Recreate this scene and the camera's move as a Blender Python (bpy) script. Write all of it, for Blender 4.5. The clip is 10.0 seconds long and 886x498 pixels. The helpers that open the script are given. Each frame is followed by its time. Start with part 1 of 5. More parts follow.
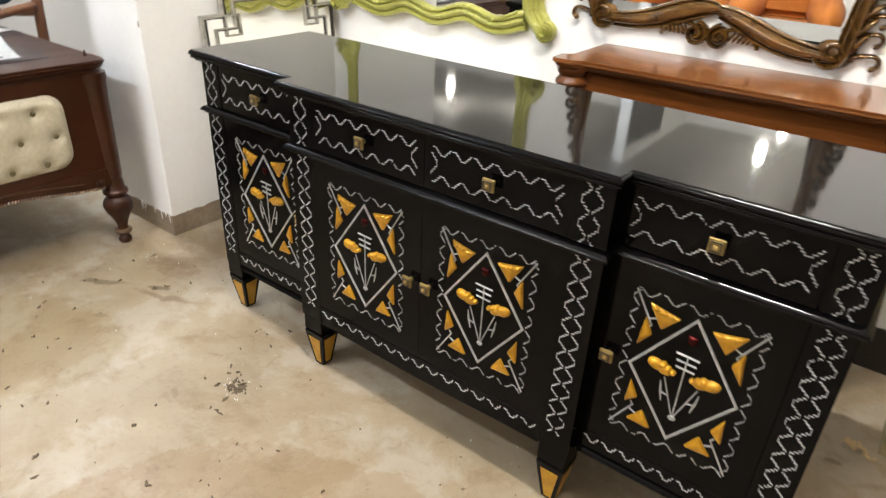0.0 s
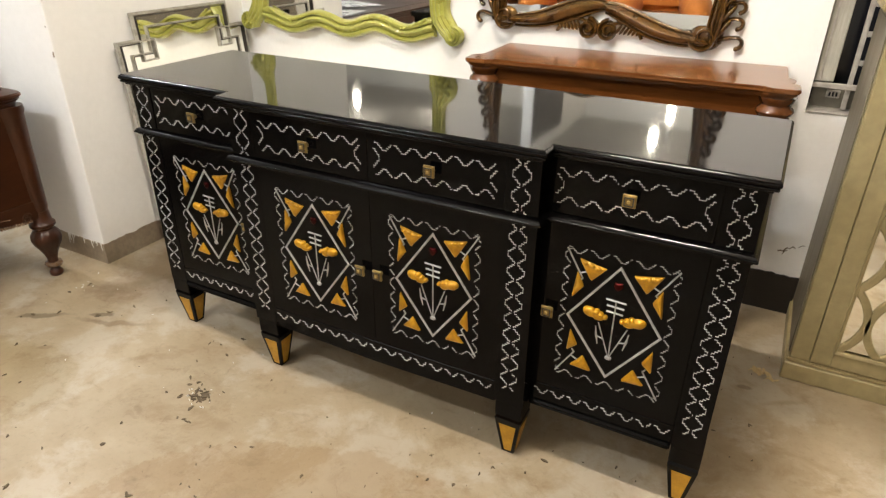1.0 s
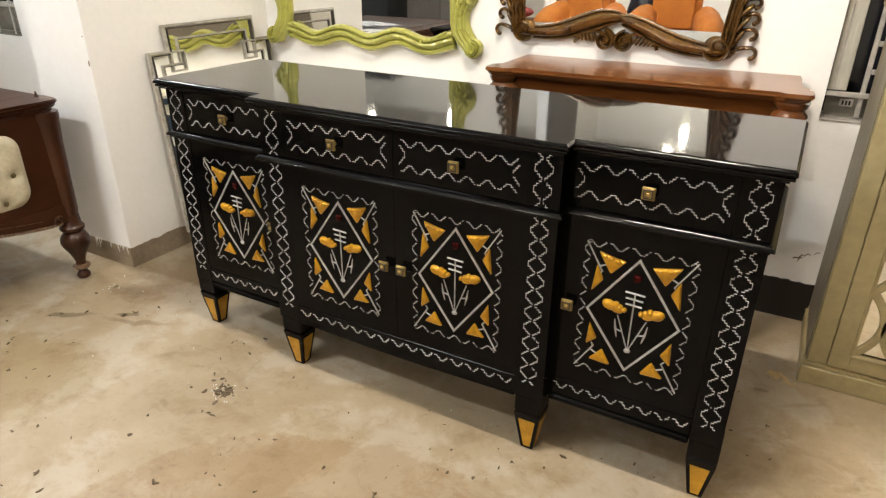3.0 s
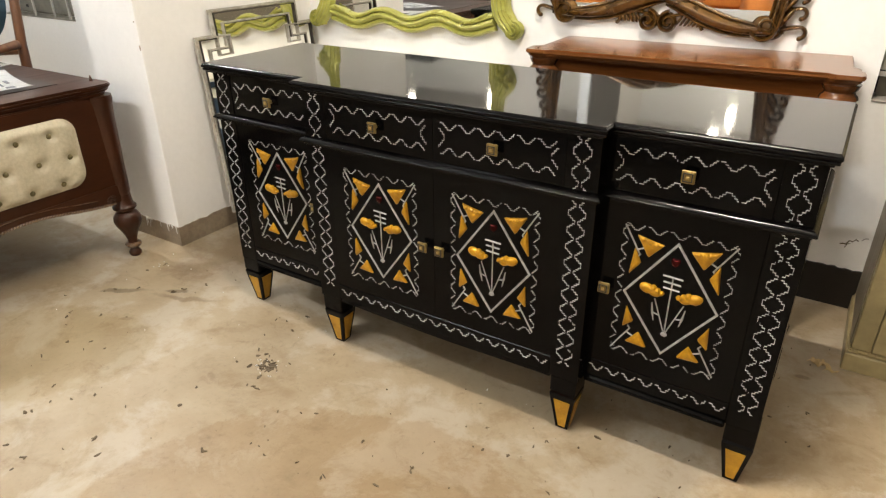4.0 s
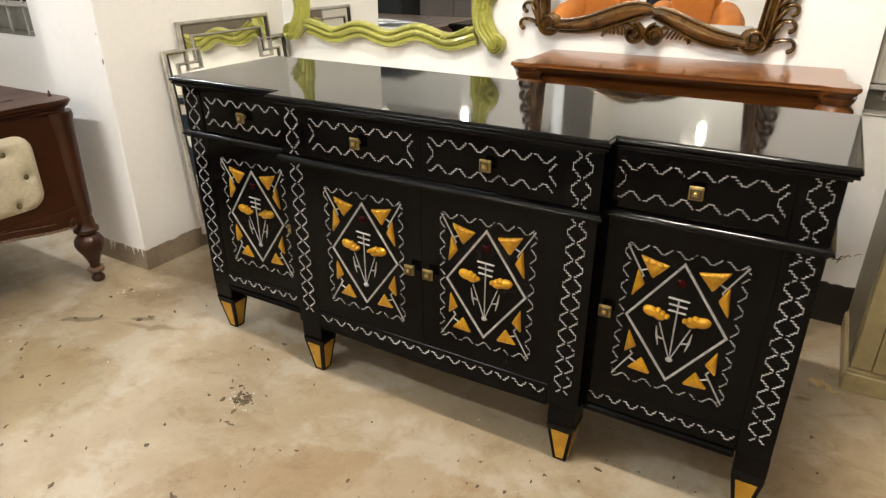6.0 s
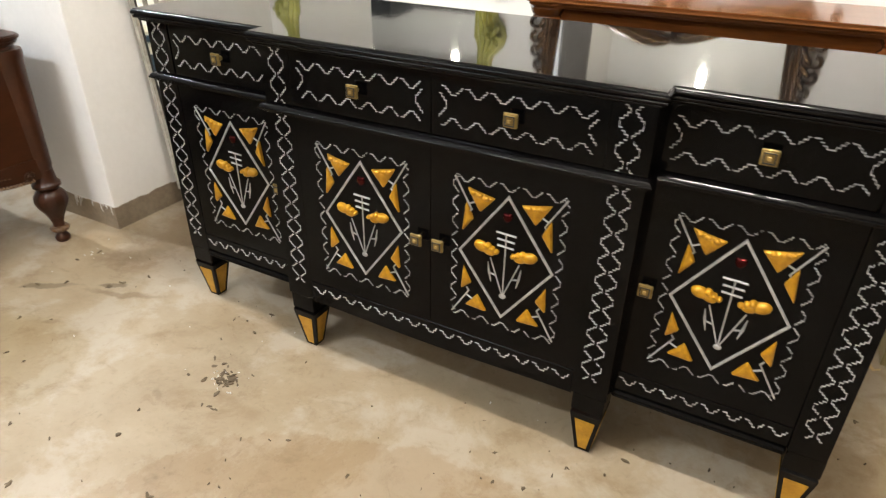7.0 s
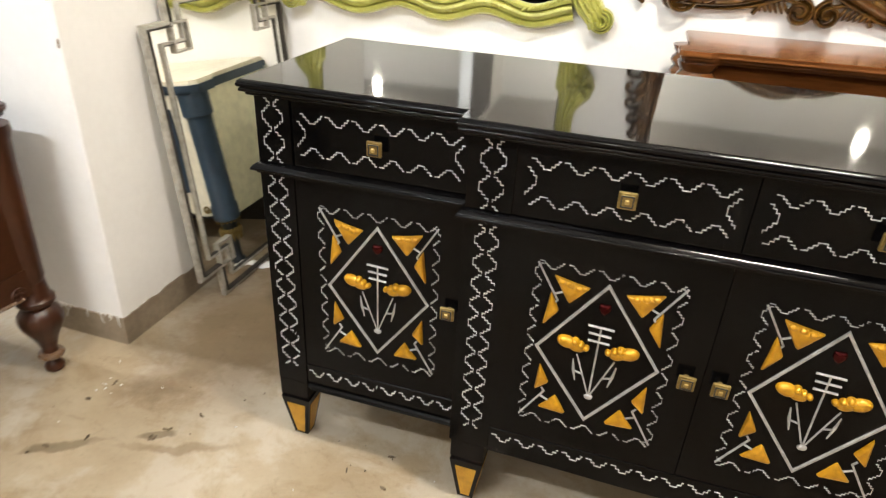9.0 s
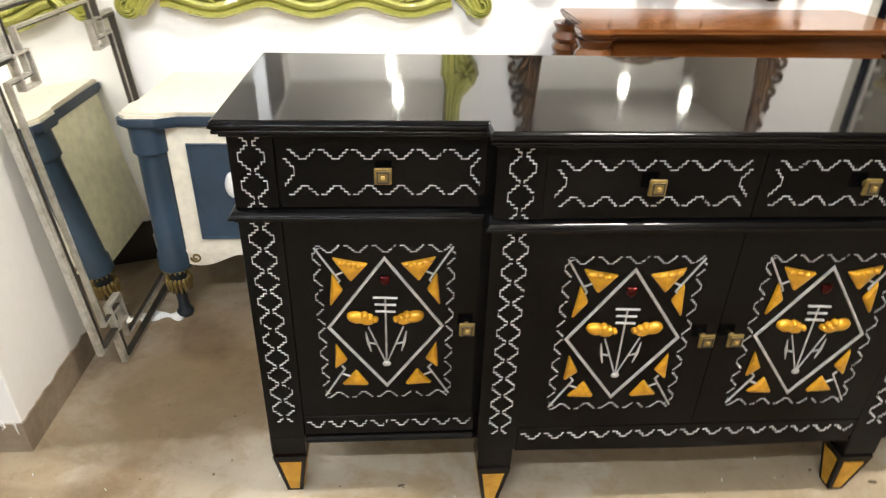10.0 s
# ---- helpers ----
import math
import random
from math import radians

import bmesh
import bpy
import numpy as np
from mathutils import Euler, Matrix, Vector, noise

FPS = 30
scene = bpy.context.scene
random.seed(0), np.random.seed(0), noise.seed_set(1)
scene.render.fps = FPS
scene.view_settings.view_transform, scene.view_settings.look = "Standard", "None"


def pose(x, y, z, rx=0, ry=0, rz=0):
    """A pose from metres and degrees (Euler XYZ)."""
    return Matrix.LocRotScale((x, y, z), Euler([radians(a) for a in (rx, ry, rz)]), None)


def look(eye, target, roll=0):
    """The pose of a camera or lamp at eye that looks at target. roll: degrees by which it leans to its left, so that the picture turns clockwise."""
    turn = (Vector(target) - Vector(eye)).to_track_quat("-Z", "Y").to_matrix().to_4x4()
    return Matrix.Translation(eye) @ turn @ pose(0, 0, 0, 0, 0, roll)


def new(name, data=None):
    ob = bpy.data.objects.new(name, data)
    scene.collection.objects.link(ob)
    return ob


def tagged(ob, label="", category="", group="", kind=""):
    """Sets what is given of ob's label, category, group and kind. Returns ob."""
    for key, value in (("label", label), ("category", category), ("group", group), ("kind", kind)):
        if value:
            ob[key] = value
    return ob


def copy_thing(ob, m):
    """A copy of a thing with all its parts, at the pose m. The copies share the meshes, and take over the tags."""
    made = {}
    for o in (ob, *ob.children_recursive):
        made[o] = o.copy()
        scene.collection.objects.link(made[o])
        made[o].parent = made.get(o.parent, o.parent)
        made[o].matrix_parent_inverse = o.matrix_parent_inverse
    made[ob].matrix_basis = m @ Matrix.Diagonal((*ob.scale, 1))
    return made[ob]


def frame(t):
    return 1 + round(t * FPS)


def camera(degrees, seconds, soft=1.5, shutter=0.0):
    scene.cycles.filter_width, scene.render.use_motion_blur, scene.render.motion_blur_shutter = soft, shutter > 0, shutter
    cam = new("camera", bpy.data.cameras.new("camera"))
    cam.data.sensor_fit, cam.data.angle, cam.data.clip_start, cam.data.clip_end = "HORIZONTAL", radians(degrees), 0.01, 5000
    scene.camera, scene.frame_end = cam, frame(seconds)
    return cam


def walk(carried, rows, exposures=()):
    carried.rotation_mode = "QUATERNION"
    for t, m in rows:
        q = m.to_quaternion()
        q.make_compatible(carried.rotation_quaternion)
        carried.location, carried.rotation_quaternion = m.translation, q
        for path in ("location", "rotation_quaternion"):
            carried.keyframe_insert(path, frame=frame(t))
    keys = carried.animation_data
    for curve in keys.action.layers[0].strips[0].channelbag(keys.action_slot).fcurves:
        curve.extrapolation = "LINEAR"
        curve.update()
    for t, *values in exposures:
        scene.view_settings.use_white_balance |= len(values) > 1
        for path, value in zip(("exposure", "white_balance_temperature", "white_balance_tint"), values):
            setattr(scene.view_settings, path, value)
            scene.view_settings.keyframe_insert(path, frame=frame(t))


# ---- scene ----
cam = camera(68.9, 10.0, 1.25, 0.6)
PATH = [
    (0, (0.839, -1.066, 1.305), (-0.196, 0.356, 0.352), 2.9),
    (0.5, (0.891, -1.141, 1.335), (-0.098, 0.317, 0.389), -1.5),
    (1, (0.87, -1.244, 1.313), (0.039, 0.328, 0.399), 0.5),
    (1.5, (0.875, -1.292, 1.321), (0.023, 0.292, 0.446), 1.4),
    (2, (0.883, -1.298, 1.294), (-0.005, 0.268, 0.423), 0.5),
    (2.2, (0.892, -1.316, 1.273), (0.021, 0.278, 0.435), 0.9),
    (3.3, (0.877, -1.33, 1.266), (-0.012, 0.244, 0.41), 0.0),
    (3.5, (0.886, -1.339, 1.278), (-0.034, 0.21, 0.409), -0.4),
    (4, (0.893, -1.344, 1.275), (-0.074, 0.16, 0.38), -0.5),
    (4.5, (0.895, -1.348, 1.291), (-0.08, 0.17, 0.428), -0.3),
    (5, (0.882, -1.358, 1.284), (-0.092, 0.16, 0.418), 0.9),
    (5.5, (0.847, -1.338, 1.276), (-0.052, 0.23, 0.422), 1.0),
    (5.7, (0.829, -1.321, 1.269), (-0.08, 0.246, 0.422), 0.2),
    (6.8, (0.688, -1.142, 1.164), (-0.177, 0.396, 0.224), -0.4),
    (7, (0.636, -1.119, 1.189), (-0.187, 0.407, 0.192), 0.9),
    (7.5, (0.395, -1.152, 1.183), (-0.242, 0.507, 0.265), 1.4),
    (8, (0.199, -1.165, 1.227), (-0.52, 0.449, 0.289), 1.0),
    (8.5, (-0.009, -1.065, 1.19), (-0.668, 0.578, 0.259), -0.1),
    (9, (-0.194, -0.992, 1.189), (-0.69, 0.699, 0.243), 3.0),
    (9.5, (-0.438, -0.989, 1.197), (-0.537, 0.778, 0.260), 3.6),
    (10, (-0.605, -0.964, 1.216), (-0.473, 0.772, 0.232), 1.6),
]
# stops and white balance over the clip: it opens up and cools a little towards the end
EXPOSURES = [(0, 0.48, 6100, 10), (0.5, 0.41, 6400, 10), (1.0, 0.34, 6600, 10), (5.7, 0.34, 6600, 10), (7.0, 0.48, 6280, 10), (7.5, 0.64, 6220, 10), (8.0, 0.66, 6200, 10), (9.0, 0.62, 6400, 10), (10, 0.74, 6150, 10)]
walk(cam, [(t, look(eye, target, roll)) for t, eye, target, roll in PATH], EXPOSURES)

# ---- world and lamps ----
world = bpy.data.worlds.new("night")
world.use_nodes = True
world.node_tree.nodes["Background"].inputs[0].default_value = (0.02, 0.025, 0.04, 1)
world.node_tree.nodes["Background"].inputs[1].default_value = 0.3
scene.world = world
WARM, REAR, COOL = (1.0, 0.915, 0.81), (1.0, 0.91, 0.78), (0.90, 0.945, 1.0)
# place, watts, tint of every bulb in the room
BULBS = [
    ((-3.14, -4.55, 2.85), 15, REAR),
    ((-4.12, -4.00, 2.86), 13, REAR),
    ((-0.34, -3.75, 2.70), 14, REAR),
    ((-0.36, -4.90, 2.70), 14, REAR),
    ((2.13, -4.40, 2.70), 8, REAR),
    ((2.68, -3.85, 2.70), 8, REAR),
]
# place, watts, tint and length of the tube lamps, which lie along x
TUBES = [
    ((0.45, -0.33, 2.80), 142, WARM, 0.55),
    ((-1.22, -1.80, 2.80), 126, COOL, 1.20),
    ((-3.00, 0.10, 2.80), 112, COOL, 0.60),
]


# ---- materials ----
def ramp(nt, fac, stops):
    n = nt.nodes.new("ShaderNodeValToRGB")
    el = n.color_ramp.elements
    while len(el) < len(stops):
        el.new(0.5)
    for e, (p, c) in zip(el, stops):
        e.position, e.color = p, (*c, 1)
    nt.links.new(fac, n.inputs["Fac"])
    return n.outputs["Color"]


def noise_out(nt, scale, detail=4.0, rough=0.55, stretch=(1, 1, 1), distort=0.0):
    co = nt.nodes.new("ShaderNodeTexCoord")
    mp = nt.nodes.new("ShaderNodeMapping")
    mp.inputs["Scale"].default_value = stretch
    nt.links.new(co.outputs["Object"], mp.inputs["Vector"])
    n = nt.nodes.new("ShaderNodeTexNoise")
    n.inputs["Scale"].default_value, n.inputs["Detail"].default_value = scale, detail
    n.inputs["Roughness"].default_value, n.inputs["Distortion"].default_value = rough, distort
    nt.links.new(mp.outputs["Vector"], n.inputs["Vector"])
    return n.outputs["Fac"]


def mix(nt, fac, a, b, kind="MIX"):
    n = nt.nodes.new("ShaderNodeMix")
    n.data_type, n.blend_type = "RGBA", kind
    for sock, v in ((n.inputs[0], fac), (n.inputs[6], a), (n.inputs[7], b)):
        if isinstance(v, (int, float)):
            sock.default_value = v
        elif isinstance(v, tuple):
            sock.default_value = (*v, 1)
        else:
            nt.links.new(v, sock)
    return n.outputs[2]


def bump(nt, height, strength, dist):
    n = nt.nodes.new("ShaderNodeBump")
    n.inputs["Strength"].default_value, n.inputs["Distance"].default_value = strength, dist
    nt.links.new(height, n.inputs["Height"])
    return n.outputs["Normal"]


def material(name, a, b=None, scale=8.0, rough=0.5, metal=0.0, stretch=(1, 1, 1), grain=40.0, relief=0.1, depth=0.001,
             rough_var=0.1, coat=0.0, ior=1.5, distort=0.0, coat_rough=0.05, sheen=0.0, speck=0.82):
    """Two colours mixed by a broad noise, a fine one on top, uneven roughness and fine relief."""
    m = bpy.data.materials.new(name)
    m.use_nodes = True
    nt = m.node_tree
    p = nt.nodes["Principled BSDF"]
    b = b or tuple(c * 0.8 for c in a)
    broad = noise_out(nt, scale, 5, 0.6, stretch, distort)
    fine = noise_out(nt, grain, 3, 0.6, stretch)
    col = ramp(nt, broad, [(0.3, a), (0.7, b)])
    dark = ramp(nt, fine, [(0.3, (speck, speck, speck)), (0.65, (1, 1, 1))])
    nt.links.new(mix(nt, 1.0, col, dark, "MULTIPLY"), p.inputs["Base Color"])
    mr = nt.nodes.new("ShaderNodeMapRange")
    mr.inputs["To Min"].default_value, mr.inputs["To Max"].default_value = max(0.02, rough - rough_var), min(1, rough + rough_var)
    nt.links.new(broad, mr.inputs["Value"])
    nt.links.new(mr.outputs[0], p.inputs["Roughness"])
    p.inputs["Metallic"].default_value, p.inputs["IOR"].default_value = metal, ior
    p.inputs["Coat Weight"].default_value, p.inputs["Coat Roughness"].default_value = coat, coat_rough
    p.inputs["Sheen Weight"].default_value = sheen
    if relief:
        nt.links.new(bump(nt, fine, relief, depth), p.inputs["Normal"])
    return m


LACQUER = material("black_lacquer", (0.0016, 0.0016, 0.0017), (0.003, 0.0027, 0.0027), 5, 0.12, rough_var=0.04, relief=0.03, grain=90, depth=0.0004, ior=1.21)
LACQUER_EDGE = material("black_lacquer_moulding", (0.0016, 0.0016, 0.0017), (0.003, 0.0027, 0.0027), 5, 0.10, rough_var=0.03, relief=0.03, grain=90, depth=0.0004, ior=1.26)
LACQUER_TOP = material("black_lacquer_top", (0.006, 0.006, 0.0065), (0.009, 0.009, 0.009), 3, 0.052, rough_var=0.025, relief=0.014, grain=22, depth=0.0004, ior=1.46)
SILVER = material("silver_inlay", (0.82, 0.82, 0.81), (0.40, 0.40, 0.40), 220, 0.34, 0.12, relief=0.2, grain=300, depth=0.0004)
ROD_SILVER = material("silver_moulding", (0.56, 0.56, 0.55), (0.36, 0.36, 0.36), 60, 0.36, 0.4, relief=0.2, grain=300, depth=0.0004)
DULL_SILVER = material("worn_silver_inlay", (0.80, 0.80, 0.79), (0.20, 0.20, 0.20), 110, 0.45, 0.25, relief=0.3, grain=400, depth=0.0004)
GOLD = material("gold_paint", (0.62, 0.325, 0.011), (0.42, 0.200, 0.006), 45, 0.33, 0.35, relief=0.2, grain=120, depth=0.0008, coat=0.3)
GOLD_FOOT = material("gold_foot_paint", (0.60, 0.33, 0.022), (0.42, 0.215, 0.012), 30, 0.4, 0.3, relief=0.2, grain=200, depth=0.0005)
BRASS = material("aged_brass", (0.30, 0.215, 0.065), (0.17, 0.115, 0.036), 120, 0.42, 0.6, relief=0.2, grain=300, depth=0.0005)
GILT = material("gilt_wood", (0.50, 0.36, 0.12), (0.36, 0.25, 0.08), 20, 0.35, 0.5, relief=0.15)
RED = material("red_glass_bead", (0.060, 0.002, 0.0024), (0.03, 0.001, 0.0014), 40, 0.2, 0.85, relief=0)
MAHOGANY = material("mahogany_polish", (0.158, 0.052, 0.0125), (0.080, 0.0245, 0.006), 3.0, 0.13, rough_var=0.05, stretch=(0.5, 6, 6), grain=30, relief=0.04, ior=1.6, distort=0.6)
# same wood, lightened for the light and wall reflection lying on the top
LIT_MAHOGANY = material("lit_mahogany_top", (0.235, 0.088, 0.024), (0.150, 0.052, 0.014), 3.0, 0.16, rough_var=0.06, stretch=(0.5, 6, 6), grain=30, relief=0.04, ior=1.7, distort=0.6)
WALNUT = material("dark_red_walnut", (0.050, 0.0158, 0.0056), (0.026, 0.0080, 0.0030), 3.0, 0.32, stretch=(5, 0.6, 2), grain=35, relief=0.1, ior=1.4, distort=0.5)
WORN_EDGE = material("worn_walnut_edge", (0.22, 0.135, 0.075), (0.060, 0.026, 0.012), 60, 0.28, relief=0.15, grain=120, coat=0.3)
DESK_TOP = material("dark_desk_leather", (0.040, 0.020, 0.015), (0.022, 0.012, 0.010), 4, 0.35, relief=0.15, grain=60)
LIME = material("lime_gold_paint", (0.44, 0.43, 0.10), (0.32, 0.32, 0.062), 9, 0.3, 0.15, relief=0.12, grain=50, coat=0.35)
BRONZE = material("bronzed_carved_wood", (0.17, 0.082, 0.014), (0.045, 0.020, 0.004), 16, 0.20, 0.5, relief=0.25, grain=60, coat=0.4)
DARK_EDGE = material("dark_frame_edge", (0.05, 0.042, 0.03), (0.025, 0.02, 0.015), 25, 0.45)
LEAF_SILVER = material("antique_silver_leaf", (0.56, 0.535, 0.47), (0.32, 0.295, 0.24), 30, 0.36, 0.45, relief=0.25, grain=90)
CREAM = material("cream_paint_gilt_wash", (0.37, 0.305, 0.158), (0.30, 0.242, 0.118), 5, 0.40, relief=0.12, grain=30)
IVORY = material("ivory_paint", (0.78, 0.73, 0.60), (0.70, 0.65, 0.52), 4, 0.35, relief=0.1, grain=30)
# paler than the ivory, in place of lamp light the floor mirror throws back
IVORY_SIDE_LIT = material("ivory_side_panel_lit", (0.84, 0.81, 0.60), (0.78, 0.75, 0.54), 3, 0.4, relief=0.1, grain=30)
BLUE = material("slate_blue_paint", (0.027, 0.050, 0.080), (0.019, 0.036, 0.058), 7, 0.38, relief=0.1, grain=40)
BLUE_GREY = material("blue_black_foot", (0.014, 0.020, 0.027), (0.009, 0.013, 0.017), 9, 0.4, relief=0.1, grain=40)
TUFT = material("cream_tufted_leather", (0.54, 0.485, 0.35), (0.46, 0.41, 0.285), 8, 0.5, relief=0.3, grain=70, sheen=0.1)
BUTTON = material("olive_button", (0.16, 0.13, 0.05), (0.10, 0.08, 0.03), 40, 0.5)
ORANGE = material("orange_velvet", (0.46, 0.145, 0.007), (0.36, 0.10, 0.005), 6, 0.75, relief=0.3, grain=120, sheen=0.05)
RED_CLOTH = material("red_cloth", (0.26, 0.035, 0.03), (0.17, 0.02, 0.02), 8, 0.8, relief=0.3, grain=120)
PALE_CLOTH = material("pale_cloth", (0.70, 0.68, 0.64), (0.60, 0.58, 0.55), 6, 0.8, relief=0.3, grain=90)
TEAL = material("teal_upholstery", (0.02, 0.06, 0.085), (0.012, 0.035, 0.05), 8, 0.6, relief=0.3, grain=120)
DENIM = material("blue_cloth", (0.035, 0.085, 0.22), (0.02, 0.05, 0.14), 12, 0.7, relief=0.3, grain=160)
CHAIR_WOOD = material("brown_chair_wood", (0.17, 0.065, 0.02), (0.10, 0.035, 0.012), 6, 0.35, stretch=(4, 4, 0.6), relief=0.1, coat=0.3)
DARK_BOARD = material("dark_wardrobe_board", (0.018, 0.022, 0.024), (0.012, 0.013, 0.014), 4, 0.4, relief=0.1)
# cream cabinet's side, darkened in colour because it stands in shade
SHADED_SIDE = material("shaded_grey_brown_side", (0.25, 0.215, 0.155), (0.19, 0.16, 0.11), 5, 0.5, relief=0.12, grain=40, stretch=(3, 3, 0.5))
GREY_BOARD = material("grey_brown_board", (0.10, 0.085, 0.075), (0.07, 0.06, 0.052), 4, 0.5, relief=0.1)
PAPER = material("white_paper", (0.80, 0.79, 0.76), (0.74, 0.73, 0.70), 8, 0.7, relief=0.05)
INK = material("grey_print", (0.10, 0.10, 0.11), (0.2, 0.2, 0.2), 60, 0.7, relief=0)
GRILLE = material("painted_steel_grille", (0.50, 0.47, 0.42), (0.36, 0.33, 0.29), 30, 0.45, 0.2, relief=0.15)
JAMB = material("pale_jamb_paint", (0.46, 0.44, 0.37), (0.36, 0.34, 0.28), 14, 0.5, relief=0.1, stretch=(3, 3, 0.4))
NIGHT = material("dark_window_glass", (0.012, 0.014, 0.02), (0.02, 0.02, 0.024), 3, 0.08, relief=0.02, grain=6)
DUSTY = material("dusty_grey_glass", (0.19, 0.175, 0.135), (0.12, 0.11, 0.085), 12, 0.35, relief=0.05)
PLASTIC = material("white_plastic", (0.8, 0.8, 0.78), None, 8, 0.4, relief=0)
CHIP = material("dry_wood_flake", (0.16, 0.118, 0.066), (0.062, 0.043, 0.024), 14, 0.8)
SHAVING = material("pale_wood_shaving", (0.62, 0.47, 0.25), (0.50, 0.36, 0.18), 40, 0.7)
LIMEWASH = material("white_drip", (0.80, 0.78, 0.73), None, 40, 0.7)


def plaster(name, a, b):
    """Hand-rolled wall paint: broad patches, faint grey rubbed marks and a wavy surface."""
    m = material(name, a, b, 1.3, 0.62, relief=0.0, speck=0.97)
    nt = m.node_tree
    p = nt.nodes["Principled BSDF"]
    base = p.inputs["Base Color"].links[0].from_socket
    rub = ramp(nt, noise_out(nt, 3.2, 7, 0.68, (1, 1, 0.6), 0.6), [(0.58, (0, 0, 0)), (0.74, (0.55, 0.55, 0.55))])
    spots = ramp(nt, noise_out(nt, 38, 4, 0.7), [(0.70, (0, 0, 0)), (0.78, (0.4, 0.4, 0.4))])
    col = mix(nt, rub, base, mix(nt, 1.0, base, (0.90, 0.88, 0.85), "MULTIPLY"))
    col = mix(nt, spots, col, mix(nt, 1.0, base, (0.82, 0.79, 0.74), "MULTIPLY"))
    nt.links.new(col, p.inputs["Base Color"])
    h = mix(nt, 0.25, noise_out(nt, 4, 4, 0.55), noise_out(nt, 60, 3, 0.6))
    nt.links.new(bump(nt, h, 0.09, 0.004), p.inputs["Normal"])
    return m


WALL = plaster("white_wall_paint", (0.86, 0.845, 0.81), (0.83, 0.815, 0.775))
CEILING = plaster("dull_ceiling_paint", (0.60, 0.585, 0.55), (0.54, 0.525, 0.49))
# for the unseen east wall, dark only to cut the light bounced around
EAST_DAMPER = plaster("bounce_damping_wall", (0.20, 0.17, 0.135), (0.17, 0.145, 0.115))


def patch(nt, cx, cy, rx, ry, turn, edge, wobble):
    """Mask of one stain, pale patch or shaded corner: an ellipse on the ground with a noisy rim; edge is the soft share
    of its radius.
    """
    co = nt.nodes.new("ShaderNodeTexCoord")
    n = nt.nodes.new("ShaderNodeTexNoise")
    n.inputs["Scale"].default_value, n.inputs["Detail"].default_value, n.inputs["Roughness"].default_value = 7.0, 6.0, 0.65
    nt.links.new(co.outputs["Object"], n.inputs["Vector"])
    off = nt.nodes.new("ShaderNodeVectorMath")
    off.operation = "MULTIPLY_ADD"
    off.inputs[1].default_value = (wobble, wobble, 0)
    nt.links.new(n.outputs["Color"], off.inputs[0])
    nt.links.new(co.outputs["Object"], off.inputs[2])
    mp = nt.nodes.new("ShaderNodeMapping")
    mp.vector_type = "TEXTURE"
    mp.inputs["Location"].default_value = (cx + wobble / 2, cy + wobble / 2, 0)
    mp.inputs["Rotation"].default_value = (0, 0, radians(turn))
    mp.inputs["Scale"].default_value = (rx, ry, 5.0)
    nt.links.new(off.outputs[0], mp.inputs["Vector"])
    ln = nt.nodes.new("ShaderNodeVectorMath")
    ln.operation = "LENGTH"
    nt.links.new(mp.outputs["Vector"], ln.inputs[0])
    return ramp(nt, ln.outputs["Value"], [(max(0.0, 1 - edge), (1, 1, 1)), (1.0, (0, 0, 0))])


# stains, with light and shade put into the floor colour: centre, half lengths, turn, soft rim, raggedness, tint,
# strength
STAINS_AND_SHADING = [
    (-1.365, -0.170, 0.095, 0.020, 33, 0.35, 0.09, (0.46, 0.42, 0.34), 0.85),
    (-1.18, -0.060, 0.05, 0.014, 36, 0.35, 0.06, (0.46, 0.41, 0.34), 0.9),
    (-1.10, -0.075, 0.17, 0.018, 22, 0.6, 0.09, (0.60, 0.54, 0.45), 0.85),
    (-1.166, -0.283, 0.035, 0.016, 30, 0.5, 0.04, (0.66, 0.60, 0.52), 0.7),
    (-0.81, -0.155, 0.13, 0.02, 38, 0.8, 0.10, (0.76, 0.70, 0.60), 0.7),
    (0.958, 0.632, 0.028, 0.014, 10, 0.4, 0.03, (0.60, 0.55, 0.46), 0.9),
    (1.075, 0.615, 0.09, 0.012, 35, 0.7, 0.07, (0.76, 0.72, 0.62), 0.8),
    (-0.62, -0.345, 0.045, 0.014, -20, 0.6, 0.09, (0.70, 0.66, 0.60), 0.7),
    (-0.36, -0.277, 0.04, 0.03, 0, 0.8, 0.06, (0.76, 0.70, 0.62), 0.7),
    (0.03, -0.62, 0.60, 0.42, 28, 0.03, 0.18, (0.86, 0.79, 0.70), 0.95),
    # pale patch, tinted up further in place of light missing at the front right
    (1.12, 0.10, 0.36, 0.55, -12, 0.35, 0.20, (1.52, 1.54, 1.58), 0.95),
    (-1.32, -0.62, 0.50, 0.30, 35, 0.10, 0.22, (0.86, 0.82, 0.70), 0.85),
    # dirt beside the pillar, with the shade of that corner darkened into it
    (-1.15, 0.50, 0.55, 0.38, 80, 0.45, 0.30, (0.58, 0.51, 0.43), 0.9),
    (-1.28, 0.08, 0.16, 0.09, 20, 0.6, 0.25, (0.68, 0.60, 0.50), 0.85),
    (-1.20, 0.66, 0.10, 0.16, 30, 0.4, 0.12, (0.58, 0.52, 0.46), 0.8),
]


